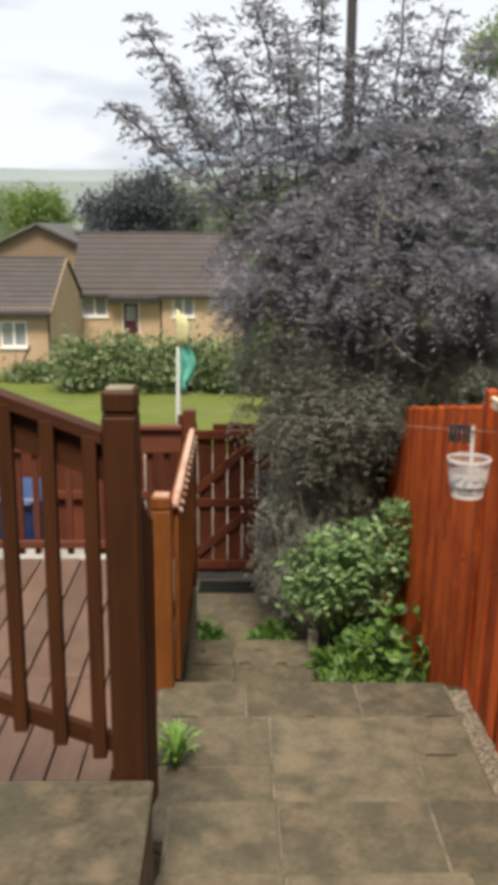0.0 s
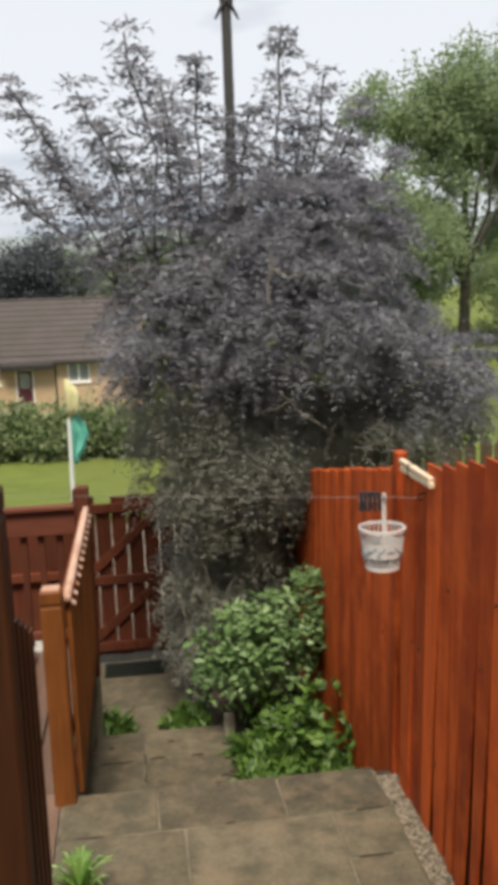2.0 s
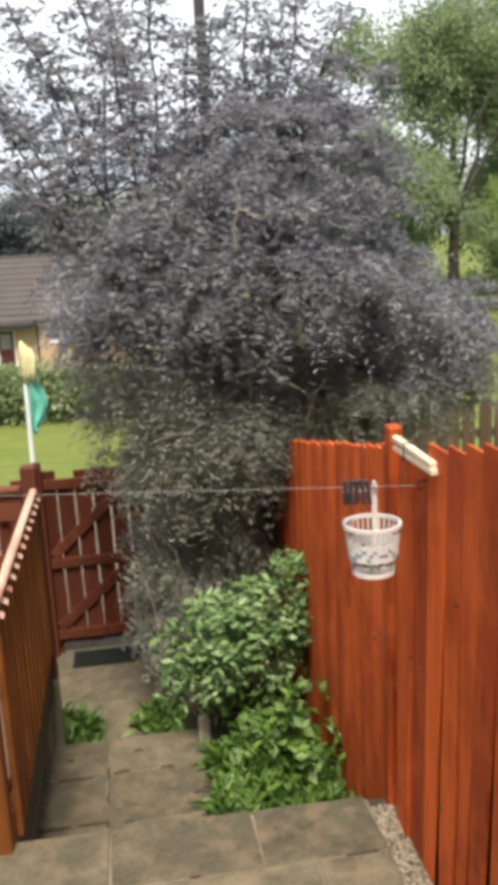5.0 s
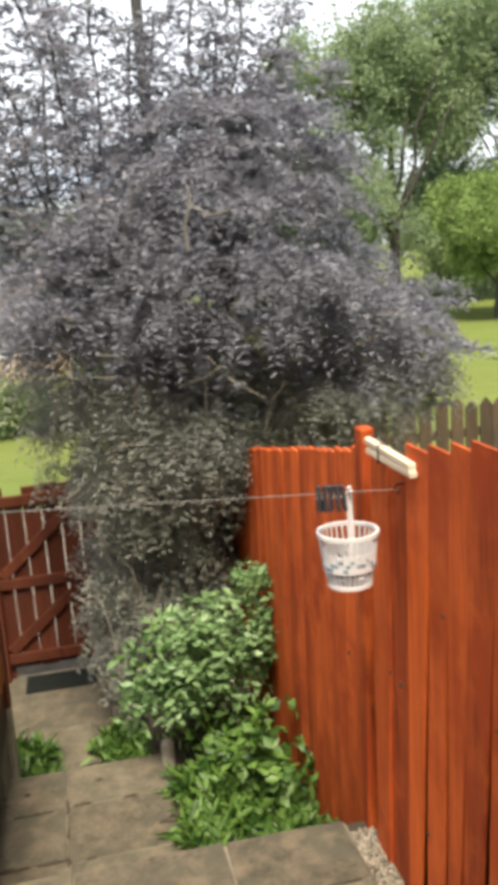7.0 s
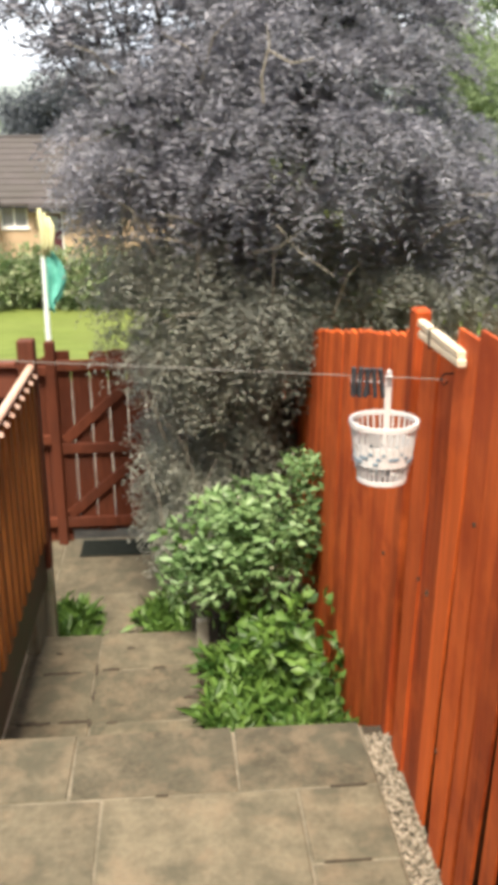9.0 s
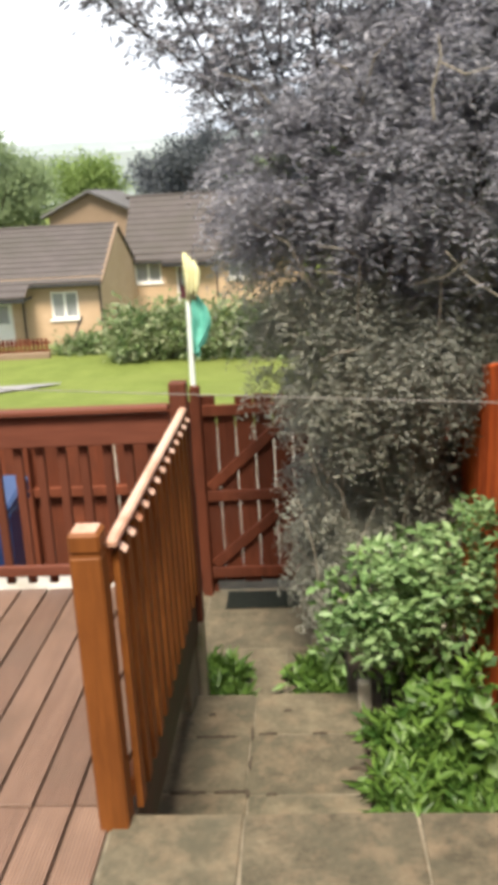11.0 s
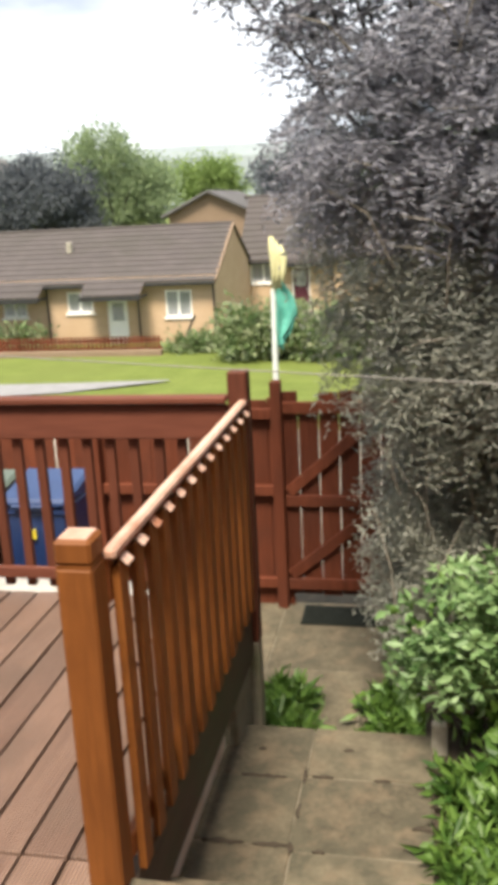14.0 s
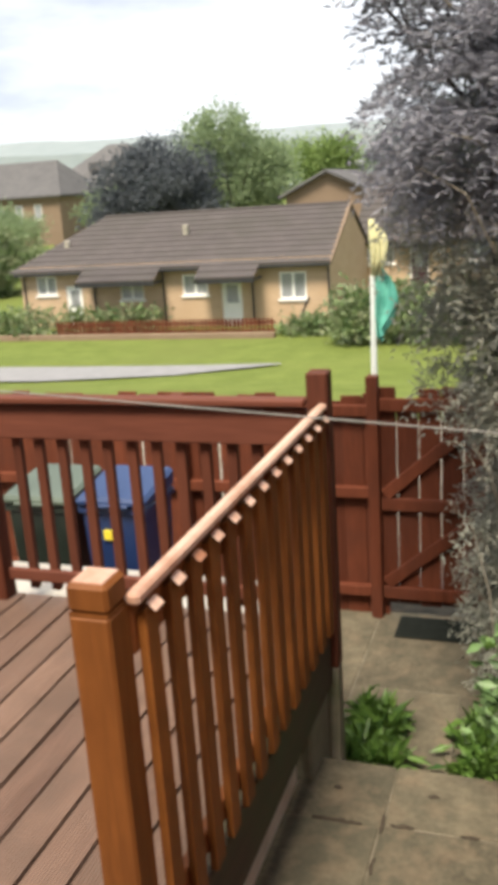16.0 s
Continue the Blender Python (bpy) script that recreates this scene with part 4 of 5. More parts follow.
def bungalow(name, x0, x1, y0, y1, zg, ze, zr, windows, doors, porches, pipes, label, hip=0.0, roof_mat=None, wall_mat=None):
    h = thing(name, ((x0 + x1) / 2, y0, zg), label, "house")
    holes = [(w[0], w[1], w[2], w[3]) for w in windows] + [(d[0], d[1], zg, d[2]) for d in doors]
    bm = bmesh.new()
    facade(bm, x0, x1, y0, 0.3, zg - 0.4, ze + 0.1, holes)
    bmesh.ops.remove_doubles(bm, verts=bm.verts, dist=0.001)
    part("front_wall", bm, wall_mat or M_BRICK, h)
    bm = bmesh.new()
    box(bm, x0, x1, y1 - 0.3, y1, zg - 0.4, ze)
    box(bm, x0, x0 + 0.3, y0 + 0.3, y1 - 0.3, zg - 0.4, ze)
    box(bm, x1 - 0.3, x1, y0 + 0.3, y1 - 0.3, zg - 0.4, ze)
    part("side_wall", bm, wall_mat or M_BRICK, h)
    ym = (y0 + y1) / 2
    for s, xx in ((0, x0), (1, x1)):
        if s == 0 and hip:
            continue
        bm = bmesh.new()
        q = [bm.verts.new(v) for v in ((xx - (0.3 if s else 0), y0, ze), (xx - (0.3 if s else 0), y1, ze), (xx - (0.3 if s else 0), ym, zr - 0.06))]
        r = [bm.verts.new(v.co + Vector((0.3, 0, 0))) for v in q]
        bm.faces.new(q[::-1])
        bm.faces.new(r)
        for i in range(3):
            bm.faces.new((q[i], q[(i + 1) % 3], r[(i + 1) % 3], r[i]))
        part("gable_wall", bm, wall_mat or M_BRICK, h)
    ov = 0.35
    sl = (zr - ze) / (ym - y0)
    bm = bmesh.new()
    roof_slope(bm, x0 - ov * (1 if hip else 0.3), x1 + 0.12, y0 - ov, ze - ov * sl + 0.08, ym, zr, 11, hip0=hip)
    part("roof", bm, roof_mat or M_ROOF, h)
    bm = bmesh.new()
    roof_slope(bm, x0 - ov * 0.3, x1 + 0.12, y1 + ov, ze - ov * sl + 0.08, ym, zr, 11, hip0=hip)
    if hip:
        q = [bm.verts.new(v) for v in ((x0 - ov, y0 - ov, ze - ov * sl + 0.08), (x0 - ov, y1 + ov, ze - ov * sl + 0.08), (x0 - ov + hip, ym, zr))]
        bm.faces.new(q)
    part("back_roof", bm, roof_mat or M_ROOF, h)
    bm = bmesh.new()
    tube(bm, [(x0 - ov + hip, ym, zr), (x1 + 0.12, ym, zr)], 0.09, 6)
    part("ridge", bm, roof_mat or M_ROOF, h)
    part("gutter", boxed(x0 - 0.1, x1 + 0.1, y0 - ov - 0.08, y0 - ov + 0.05, ze - ov * sl - 0.08, ze - ov * sl + 0.04, 0.02), M_BLACK, h)
    bm = bmesh.new()
    tube(bm, [(x1 + 0.1, y0 - ov, ze - ov * sl + 0.04), (x1 + 0.1, ym, zr)], 0.08, 4)
    part("verge", bm, M_BRICK2, h, "pale mortared verge")
    for w in windows:
        window(h, w[0], w[1], w[2], w[3], y0, blind=len(w) > 4)
    for d in doors:
        dm = d[3]
        door = part("door", boxed(d[0] + 0.07, d[1] - 0.07, y0 + 0.08, y0 + 0.14, zg, d[2] - 0.07), dm, h)
        bm = bmesh.new()
        box(bm, d[0], d[0] + 0.07, y0 + 0.04, y0 + 0.16, zg, d[2])
        box(bm, d[1] - 0.07, d[1], y0 + 0.04, y0 + 0.16, zg, d[2])
        box(bm, d[0] + 0.07, d[1] - 0.07, y0 + 0.04, y0 + 0.16, d[2] - 0.07, d[2])
        part("door_frame", bm, M_WHITE, door)
        part("door_pane", boxed(d[0] + 0.2, d[1] - 0.2, y0 + 0.06, y0 + 0.085, d[2] - 0.95, d[2] - 0.2), M_GLASS, door)
        bm = bmesh.new()
        tube(bm, [(d[1] - 0.16, y0 + 0.04, zg + 1.0), (d[1] - 0.16, y0 + 0.04, zg + 1.15)], 0.02, 6)
        part("door_handle", bm, M_METAL, door)
    for pz0, px0, px1 in porches:
        bm = bmesh.new()
        d = (ze - ov * sl - pz0) / sl
        roof_slope(bm, px0, px1, y0 - ov - d, pz0 + 0.06, y0 - ov + 0.02, ze - ov * sl + 0.10, 2)
        pr = part("porch_roof", bm, roof_mat or M_ROOF, h)
        part("porch_fascia", boxed(px0, px1, y0 - ov - d - 0.06, y0 - ov - d + 0.04, pz0 - 0.14, pz0 + 0.04), M_BLACK, pr)
        for s in (px0 + 0.05, px1 - 0.1):
            bm = bmesh.new()
            box(bm, s, s + 0.06, y0 - ov - d + 0.04, y0, pz0 - 0.1, pz0 + 0.02)
            part("porch_cheek", bm, M_ROOF, pr)
    for p in pipes:
        downpipe(h, p, y0, zg, ze - ov * sl)
    return h


ZG = -3.70
h1 = bungalow("bungalow", -22.3, -7.95, 38, 46, ZG, -1.02, 1.02,
    [(-21.5, -20.5, -2.15, -1.33), (-17.35, -16.25, -2.45, -1.36, 1), (-14.4, -13.25, -2.33, -1.46), (-10.08, -8.95, -2.6, -1.5)],
    [(-20.05, -19.25, -1.78, M_WHITE), (-12.65, -11.75, -1.76, M_WHITE)],
    [(-1.62, -18.9, -15.2), (-1.62, -13.4, -10.8)], [-15.27, -11.25, -8.0, -18.6, -22.1],
    "long buff brick bungalow with brown tiled roof and white windows", hip=2.9)
for vx, vy, vz in ((-14.9, 40.1, 0.32), (-20.6, 39.6, -0.1)):
    part("roof_vent", boxed(vx - 0.12, vx + 0.12, vy - 0.12, vy + 0.12, vz - 0.25, vz + 0.22, 0.03), M_CONC, h1, "pale roof vent")
bungalow("bungalow", -8.4, 0.4, 46, 53, -3.45, -0.70, 2.15,
    [(-7.95, -6.65, -2.0, -1.0), (-3.3, -2.2, -2.0, -1.0)], [(-5.9, -5.0, -1.28, M_MAROON)],
    [(-1.12, -6.5, -4.0)], [-8.3, -3.9], "buff brick bungalow with brown tiled roof and maroon door")
h3 = thing("gable_house", (-12.4, 57, -3.4), "buff brick house gable with grey roof behind the bungalows", "house")
bm = bmesh.new()
q = [bm.verts.new(v) for v in ((-15.0, 57, -3.5), (-9.8, 57, -3.5), (-9.8, 57, 1.35), (-12.4, 57, 2.55), (-15.0, 57, 1.35))]
r = [bm.verts.new(v.co + Vector((0, 9, 0))) for v in q]
bm.faces.new(q)
bm.faces.new(r[::-1])
for i in range(5):
    bm.faces.new((q[i], r[i], r[(i + 1) % 5], q[(i + 1) % 5]))
part("wall", bm, M_BRICK2, h3)
bm = bmesh.new()
for s in (-1, 1):
    q = [bm.verts.new(v) for v in ((-12.4, 56.6, 2.77), (-12.4 + s * 3.0, 56.6, 1.37), (-12.4 + s * 3.0, 66.3, 1.37), (-12.4, 66.3, 2.77))]
    r = [bm.verts.new(v.co - Vector((0, 0, 0.16))) for v in q]
    bm.faces.new(q if s > 0 else q[::-1])
    bm.faces.new(r[::-1] if s > 0 else r)
    for i in range(4):
        bm.faces.new((q[i], q[(i + 1) % 4], r[(i + 1) % 4], r[i]))
part("roof", bm, M_ROOF2, h3)

# larger block far behind


def hipped_block(x0, x1, y0, y1, zg, ze, zr, hip, windows, label):
    h = thing("apartment_block", ((x0 + x1) / 2, y0, zg), label, "house")
    bm = bmesh.new()
    facade(bm, x0, x1, y0, 0.3, zg - 0.4, ze, windows)
    bmesh.ops.remove_doubles(bm, verts=bm.verts, dist=0.001)
    part("front_wall", bm, M_BRICK2, h)
    bm = bmesh.new()
    box(bm, x0, x1, y1 - 0.3, y1, zg - 0.4, ze)
    box(bm, x0, x0 + 0.3, y0 + 0.3, y1 - 0.3, zg - 0.4, ze)
    box(bm, x1 - 0.3, x1, y0 + 0.3, y1 - 0.3, zg - 0.4, ze)
    part("side_wall", bm, M_BRICK2, h)
    ym, ov = (y0 + y1) / 2, 0.5
    bm = bmesh.new()
    low_ = [bm.verts.new(v) for v in ((x0 - ov, y0 - ov, ze - 0.15), (x1 + ov, y0 - ov, ze - 0.15), (x1 + ov, y1 + ov, ze - 0.15), (x0 - ov, y1 + ov, ze - 0.15))]
    eave = [bm.verts.new(v.co + Vector((0, 0, 0.2))) for v in low_]
    ra, rb = bm.verts.new((x0 + hip, ym, zr)), bm.verts.new((x1 - hip, ym, zr))
    bm.faces.new(low_[::-1])
    for a in range(4):
        bm.faces.new((low_[a], low_[(a + 1) % 4], eave[(a + 1) % 4], eave[a]))
    bm.faces.new((eave[0], eave[1], rb, ra))
    bm.faces.new((eave[1], eave[2], rb))
    bm.faces.new((eave[2], eave[3], ra, rb))
    bm.faces.new((eave[3], eave[0], ra))
    part("roof", bm, M_ROOF2, h)
    for w in windows:
        window(h, w[0], w[1], w[2], w[3], y0, mullion=False)
    return h


hipped_block(-66.0, -46.6, 85, 95, -3.4, 2.7, 6.3, 2.6, [(-65.0 + 2.2 * i, -64.1 + 2.2 * i, 0.4, 1.9) for i in range(8)], "two-storey buff brick block with a grey hipped roof far off")
h5 = hipped_block(-56.0, -40.5, 97, 109, -3.4, 2.9, 8.2, 6.5, [(-46.0 + 2.2 * i, -45.1 + 2.2 * i, 0.6, 2.1) for i in range(2)], "larger buff brick block with broad grey hipped roofs far off")
part("dormer", boxed(-50.0, -46.5, 98.4, 101, 5.2, 6.2, 0.05), M_ROOF2, h5, "long grey roof dormer")

low = thing("front_garden_fence", (-15, 34.5, -3.7), "low brown picket fence before the bungalow", "fence")
lp = board_mesh(0.11, 0.75, 0.02, M_RED, "picket")
x = -19.0
while x < -9.6:
    piece("picket", lp, Matrix.Translation((x, 35.2, -3.72)), low)
    x += 0.17
for z in (-3.45, -3.15):
    part("rail", boxed(-19.1, -9.5, 35.22, 35.27, z - 0.04, z + 0.04), M_RED, low)
tagged(part("wall_low_brick", boxed(-30, -9.4, 34.6, 34.85, -3.9, -3.45, 0.02), M_BRICK2), "low brick edging wall before the front gardens", "wall", kind="structure")
bm = bmesh.new()
tube(bm, [(-9.3, 37.4, -3.7), (-8.75, 37.6, -2.5)], 0.05, 5)
tagged(part("handrail_prop", bm, M_BLACK), "dark slanted handrail beside the bungalow", "handrail")


# ---- trees and plants ----
def stems(parent, base, tips, r0, material, seed, name="branch"):
    rg = random.Random(seed)
    for tip, r in tips:
        a, b = Vector(base) + Vector((rg.uniform(-0.1, 0.1), rg.uniform(-0.1, 0.1), 0)), Vector(tip)
        pts, rad = [], []
        for i in range(7):
            t = i / 6
            p = a.lerp(b, t)
            p += Vector((noise.noise(p * 2.1 + Vector((seed, 0, 0))), noise.noise(p * 1.9 + Vector((0, seed, 0))), 0)) * 0.16 * math.sin(math.pi * t) * (b - a).length / 2
            p.z += 0.10 * math.sin(math.pi * t) * (b - a).length / 2
            pts.append(p)
            rad.append(r * (1 - t) + 0.005 * t + 0.002)
        bm = bmesh.new()
        tube(bm, pts, rad, 7)
        part(name, bm, material, parent)


def fronds(starts, ways, length, pairs, rg, fall=0.5):
    """Places and ways of leaflets along arching fronds."""
    fp, fd = [], []
    for c, w in zip(starts, ways):
        w = w / (np.linalg.norm(w) + 1e-9)
        s = np.cross(w, (0, 0, 1))
        s /= np.linalg.norm(s) + 1e-9
        ln = length * rg.uniform(0.6, 1.2)
        for q in range(pairs):
            u = (q + 1) / pairs
            p = c + w * ln * u - np.array((0, 0, fall)) * ln * u * u
            for sg in (-1, 1):
                fp.append(p)
                fd.append(s * sg + w * 0.5)
    return np.array(fp), np.array(fd)


TB = (0.95, 6.25, -1.0)
elder = thing("purple_elder", TB, "large dark purple-leaved shrub tree over the gate", "tree")
bm = bmesh.new()
tube(bm, [(0.95, 6.3, -1.15), (0.93, 6.25, -0.4), (1.0, 6.15, 0.3), (1.05, 6.1, 1.0)], (0.13, 0.10, 0.085, 0.06), 10)
part("trunk", bm, M_BARK, elder)
shoots = [
    ((0.30, 5.9, 2.0), (-0.78, 5.75, 3.00)), ((0.15, 5.9, 2.1), (-0.60, 5.8, 3.52)), ((0.25, 5.9, 2.2), (-0.18, 5.85, 3.50)), ((0.35, 5.9, 2.2), (0.14, 5.9, 3.86)),
    ((0.6, 5.9, 2.3), (0.58, 5.85, 3.72)), ((0.9, 5.9, 2.4), (0.92, 5.9, 3.40)), ((1.1, 5.9, 2.4), (1.13, 5.8, 3.86)), ((1.3, 5.9, 2.5), (1.42, 5.9, 3.60)),
    ((1.45, 5.9, 2.5), (1.66, 5.9, 3.42)), ((1.5, 5.9, 2.3), (1.92, 5.9, 3.10)), ((0.5, 5.7, 2.3), (0.35, 5.6, 3.30)),
    ((1.9, 6.0, 1.6), (2.62, 5.95, 1.72)), ((1.9, 6.0, 1.5), (2.80, 6.0, 1.42)), ((1.9, 6.0, 1.4), (2.50, 5.95, 1.12)),
    ((0.2, 5.9, 2.3), (-0.38, 5.75, 3.10)), ((0.5, 5.95, 2.4), (0.36, 6.0, 3.55)), ((0.8, 5.95, 2.4), (0.78, 5.9, 3.30)), ((1.2, 5.95, 2.5), (1.26, 5.95, 3.30)), ((1.4, 5.9, 2.5), (1.55, 5.8, 3.18)), ((0.3, 5.9, 2.4), (0.02, 5.9, 3.20))]
for a, b in shoots:
    stems(elder, a, [(b, 0.005)], 0.012, M_BARK, 3)
    stems(elder, (1.0, 6.1, 0.9), [(a, 0.016)], 0.03, M_BARK, 5)
stems(elder, (0.95, 6.25, -0.9), [((0.45, 6.4, 1.1), 0.05), ((0.7, 6.0, 1.6), 0.05), ((1.5, 6.0, 1.9), 0.055), ((2.4, 6.0, 1.7), 0.04), ((1.2, 5.6, 2.2), 0.05), ((0.25, 6.1, 2.0), 0.045)], 0.05, M_BARK, 8, "stem")
bm = bmesh.new()
tube(bm, [(0.86, 4.92, 2.14), (0.85, 4.9, 2.24), (0.88, 4.88, 2.36), (0.87, 4.88, 2.44)], (0.006, 0.005, 0.004, 0.002), 6)
tube(bm, [(0.88, 4.88, 2.34), (0.97, 4.86, 2.29), (1.06, 4.86, 2.31)], (0.004, 0.0035, 0.002), 6)
part("dead_twig", bm, M_TWIG, elder, "pale bare forked twig")
bm = bmesh.new()
tube(bm, [(0.95, 5.2, 1.62), (1.05, 5.12, 1.50), (1.2, 5.05, 1.40)], (0.0035, 0.003, 0.0015), 6)
part("dead_twig", bm, M_TWIG, elder, "pale bare twig")
for i in range(34):
    sx, sy = rng.uniform(0.5, 1.12), rng.uniform(6.15, 6.6)
    hh = rng.uniform(0.5, 1.5)
    bm = bmesh.new()
    lx = rng.uniform(-0.14, 0.10)
    tube(bm, [(sx, sy, -1.1), (sx + lx * 0.4, sy, -1.0 + hh * 0.5), (sx + lx, sy - 0.05, -1.0 + hh)], (0.013, 0.011, 0.006), 5)
    part("stem", bm, M_TWIG if i % 3 == 0 else M_BARK, elder)


def sprays(blobs, per, length, pairs, rg, fall=0.75):
    """Domed sprays of cut leaves hanging over the skins of ellipsoids, with gaps between the sprays."""
    st_, wy_ = [], []
    for (cx, cy, cz), (rx, ry, rz), cnt, _ in blobs:
        d = rg.normal(0, 1, (cnt, 3))
        d[:, 1] = np.where(rg.random(cnt) < 0.7, -np.abs(d[:, 1]), d[:, 1])
        d /= np.linalg.norm(d, axis=1)[:, None]
        c = np.array((cx, cy, cz)) + d * np.array((rx, ry, rz)) * rg.uniform(0.72, 1.05, (cnt, 1))
        for q, way in zip(c, d):
            k = rg.integers(per // 2, per + 1)
            o = rg.normal(0, 1, (k, 3)) * np.array((0.8, 0.8, 0.25))
            st_.append(q + o * 0.035)
            wy_.append(way * 0.55 + o * 0.75 + np.array((0, 0, 0.22)))
    return fronds(np.concatenate(st_), np.concatenate(wy_), length, pairs, rg, fall)


# centre, radii, number of sprays, thickness of skin
crown = [
    ((1.18, 5.90, 2.05), (0.84, 0.62, 0.60), 190, 0.8),
    ((1.25, 5.88, 2.55), (0.62, 0.48, 0.40), 90, 0.9),
    ((0.34, 5.88, 1.98), (0.44, 0.42, 0.34), 50, 0.95),
    ((1.98, 5.95, 1.68), (0.50, 0.45, 0.36), 62, 0.9),
    ((0.45, 5.90, 2.50), (0.45, 0.38, 0.30), 16, 0.9),
]
under = [
    ((0.90, 5.95, 1.30), (0.56, 0.42, 0.46), 110, 0.85),
    ((1.62, 5.90, 1.30), (0.52, 0.36, 0.26), 80, 0.95),
    ((2.05, 5.95, 1.36), (0.42, 0.36, 0.20), 50, 0.95),
    ((0.80, 6.25, 0.55), (0.27, 0.28, 0.60), 74, 0.85),
]
rgf = np.random.default_rng(77)
ps, ds = sprays(crown, 20, 0.22, 9, rgf)
leaves("crown", ps, ds, 0.050, 0.0095, M_PURPLE, elder, droop=0.35, seed=2)
ps, ds = sprays(under, 20, 0.20, 9, rgf, 0.9)
leaves("inner_leaves", ps, ds, 0.048, 0.0090, M_SHADELEAF, elder, "dull grey-green inner foliage", droop=0.4, seed=22)
core = [((c[0], c[1] + 0.12, c[2]), (r[0] * 0.78, r[1] * 0.7, r[2] * 0.78), int(n * 1.3), 0.9) for c, r, n, _ in crown[:4] + under]
ps, ds = cloud(core, 30, 0.08, 11)
leaves("core_leaves", ps, ds, 0.048, 0.011, M_SHADELEAF, elder, droop=0.35, seed=12)
sp, sd = [], []
rgn = np.random.default_rng(9)
for a, b in shoots:
    a, b = np.array(a), np.array(b)
    nodes = max(6, int(np.linalg.norm(b - a) / 0.070))
    for i in range(nodes):
        t = 0.12 + 0.88 * i / (nodes - 1)
        c = a + (b - a) * t + np.array((0, 0, 0.10 * math.sin(math.pi * t) * np.linalg.norm(b - a) / 2)) + rgn.normal(0, 0.02, 3)
        turn = rgn.uniform(0, 6.28)
        for f in range(5):
            an = turn + f * 1.2566 + rgn.normal(0, 0.25)
            w = np.array((math.cos(an), math.sin(an), 0.30 + 0.5 * t * rgn.random()))
            q_, e_ = fronds([c], [w], rgn.uniform(0.17, 0.27) * (1.1 - 0.45 * t), 5, rgn, 0.55)
            sp.append(q_)
            sd.append(e_)
leaves("shoot_leaves", np.concatenate(sp), np.concatenate(sd), 0.062, 0.018, M_PURPLE, elder, droop=0.3, seed=4)
low_grey = [((0.78, 5.85, 1.05), (0.44, 0.30, 0.38), 56, 0.95), ((0.68, 6.00, 0.45), (0.29, 0.22, 0.55), 54, 0.95), ((0.63, 6.35, 0.45), (0.32, 0.33, 0.55), 60, 0.95), ((0.53, 6.5, -0.15), (0.23, 0.28, 0.46), 66, 0.95), ((0.66, 5.98, -0.05), (0.27, 0.20, 0.36), 46, 0.95), ((0.92, 6.2, 0.0), (0.16, 0.2, 0.4), 22, 0.95), ((0.42, 6.15, 1.15), (0.34, 0.38, 0.30), 46, 0.95), ((0.38, 6.0, 1.50), (0.40, 0.42, 0.24), 40, 0.95)]
ps, ds = sprays(low_grey, 15, 0.19, 8, rgf, 0.95)
leaves("lower_leaves", ps, ds, 0.040, 0.0090, M_GREYLEAF, elder, "grey-green lower foliage", droop=0.45, seed=5)
# loose fine leaves over the tops, between the shoots
ps, ds = cloud([((0.65, 5.9, 2.82), (0.70, 0.4, 0.32), 34, 0.95), ((1.3, 5.9, 2.95), (0.55, 0.4, 0.28), 46, 0.95), ((-0.15, 5.8, 2.85), (0.45, 0.35, 0.35), 12, 0.95)], 26, 0.06, 31)
leaves("top_leaves", ps, ds, 0.056, 0.016, M_PURPLE, elder, droop=0.3, seed=32)

for i in range(80):
    sx, sy, sz = rng.uniform(0.36, 1.02), rng.uniform(5.70, 6.2), rng.uniform(-0.6, 1.2)
    ln, lx = rng.uniform(0.3, 0.8), rng.uniform(-0.32, 0.24)
    bm = bmesh.new()
    tube(bm, [(sx, sy, sz), (sx + lx * 0.3, sy - 0.04, sz + ln * 0.5), (sx + lx, sy - 0.02, sz + ln * 0.92)], (0.0055, 0.0045, 0.002), 4)
    part("twig", bm, M_TWIG, elder)
for i in range(16):
    sx, sz = rng.uniform(0.2, 1.9), rng.uniform(1.1, 2.3)
    lx, lz = rng.uniform(-0.35, 0.35), rng.uniform(-0.15, 0.35)
    bm = bmesh.new()
    tube(bm, [(sx, 5.45, sz), (sx + lx * 0.4, 5.36, sz + lz * 0.7), (sx + lx, 5.33, sz + lz)], (0.005, 0.004, 0.0015), 4)
    part("twig", bm, M_TWIG, elder)

bush = thing("bramble_bush", (0.78, 5.35, -0.6), "fresh green leafy bush beside the landing", "bush")
stems(bush, (0.80, 5.4, -1.0), [((0.45, 5.2, 0.0), 0.012), ((0.75, 5.1, 0.3), 0.012), ((1.05, 5.3, 0.45), 0.012), ((0.9, 4.9, 0.0), 0.012), ((0.55, 5.4, 0.2), 0.012)], 0.01, M_TWIG, 14, "stem")
rgb_ = np.random.default_rng(5)
dome = [((0.81, 5.28, 0.07), (0.29, 0.28, 0.23), 46, 0.9), ((0.57, 5.25, 0.00), (0.16, 0.22, 0.14), 16, 0.9), ((1.06, 5.25, 0.25), (0.09, 0.18, 0.20), 14, 0.9)]
ps, ds = sprays(dome, 8, 0.15, 3, rgb_, 0.55)
leaves("foliage", ps, ds, 0.066, 0.032, M_GREEN, bush, droop=0.15, seed=6)
# inner leaves take the darker weed green, which paints the bush's inner shade
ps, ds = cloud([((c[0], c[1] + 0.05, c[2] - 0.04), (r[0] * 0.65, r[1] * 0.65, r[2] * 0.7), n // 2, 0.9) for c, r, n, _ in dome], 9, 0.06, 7)
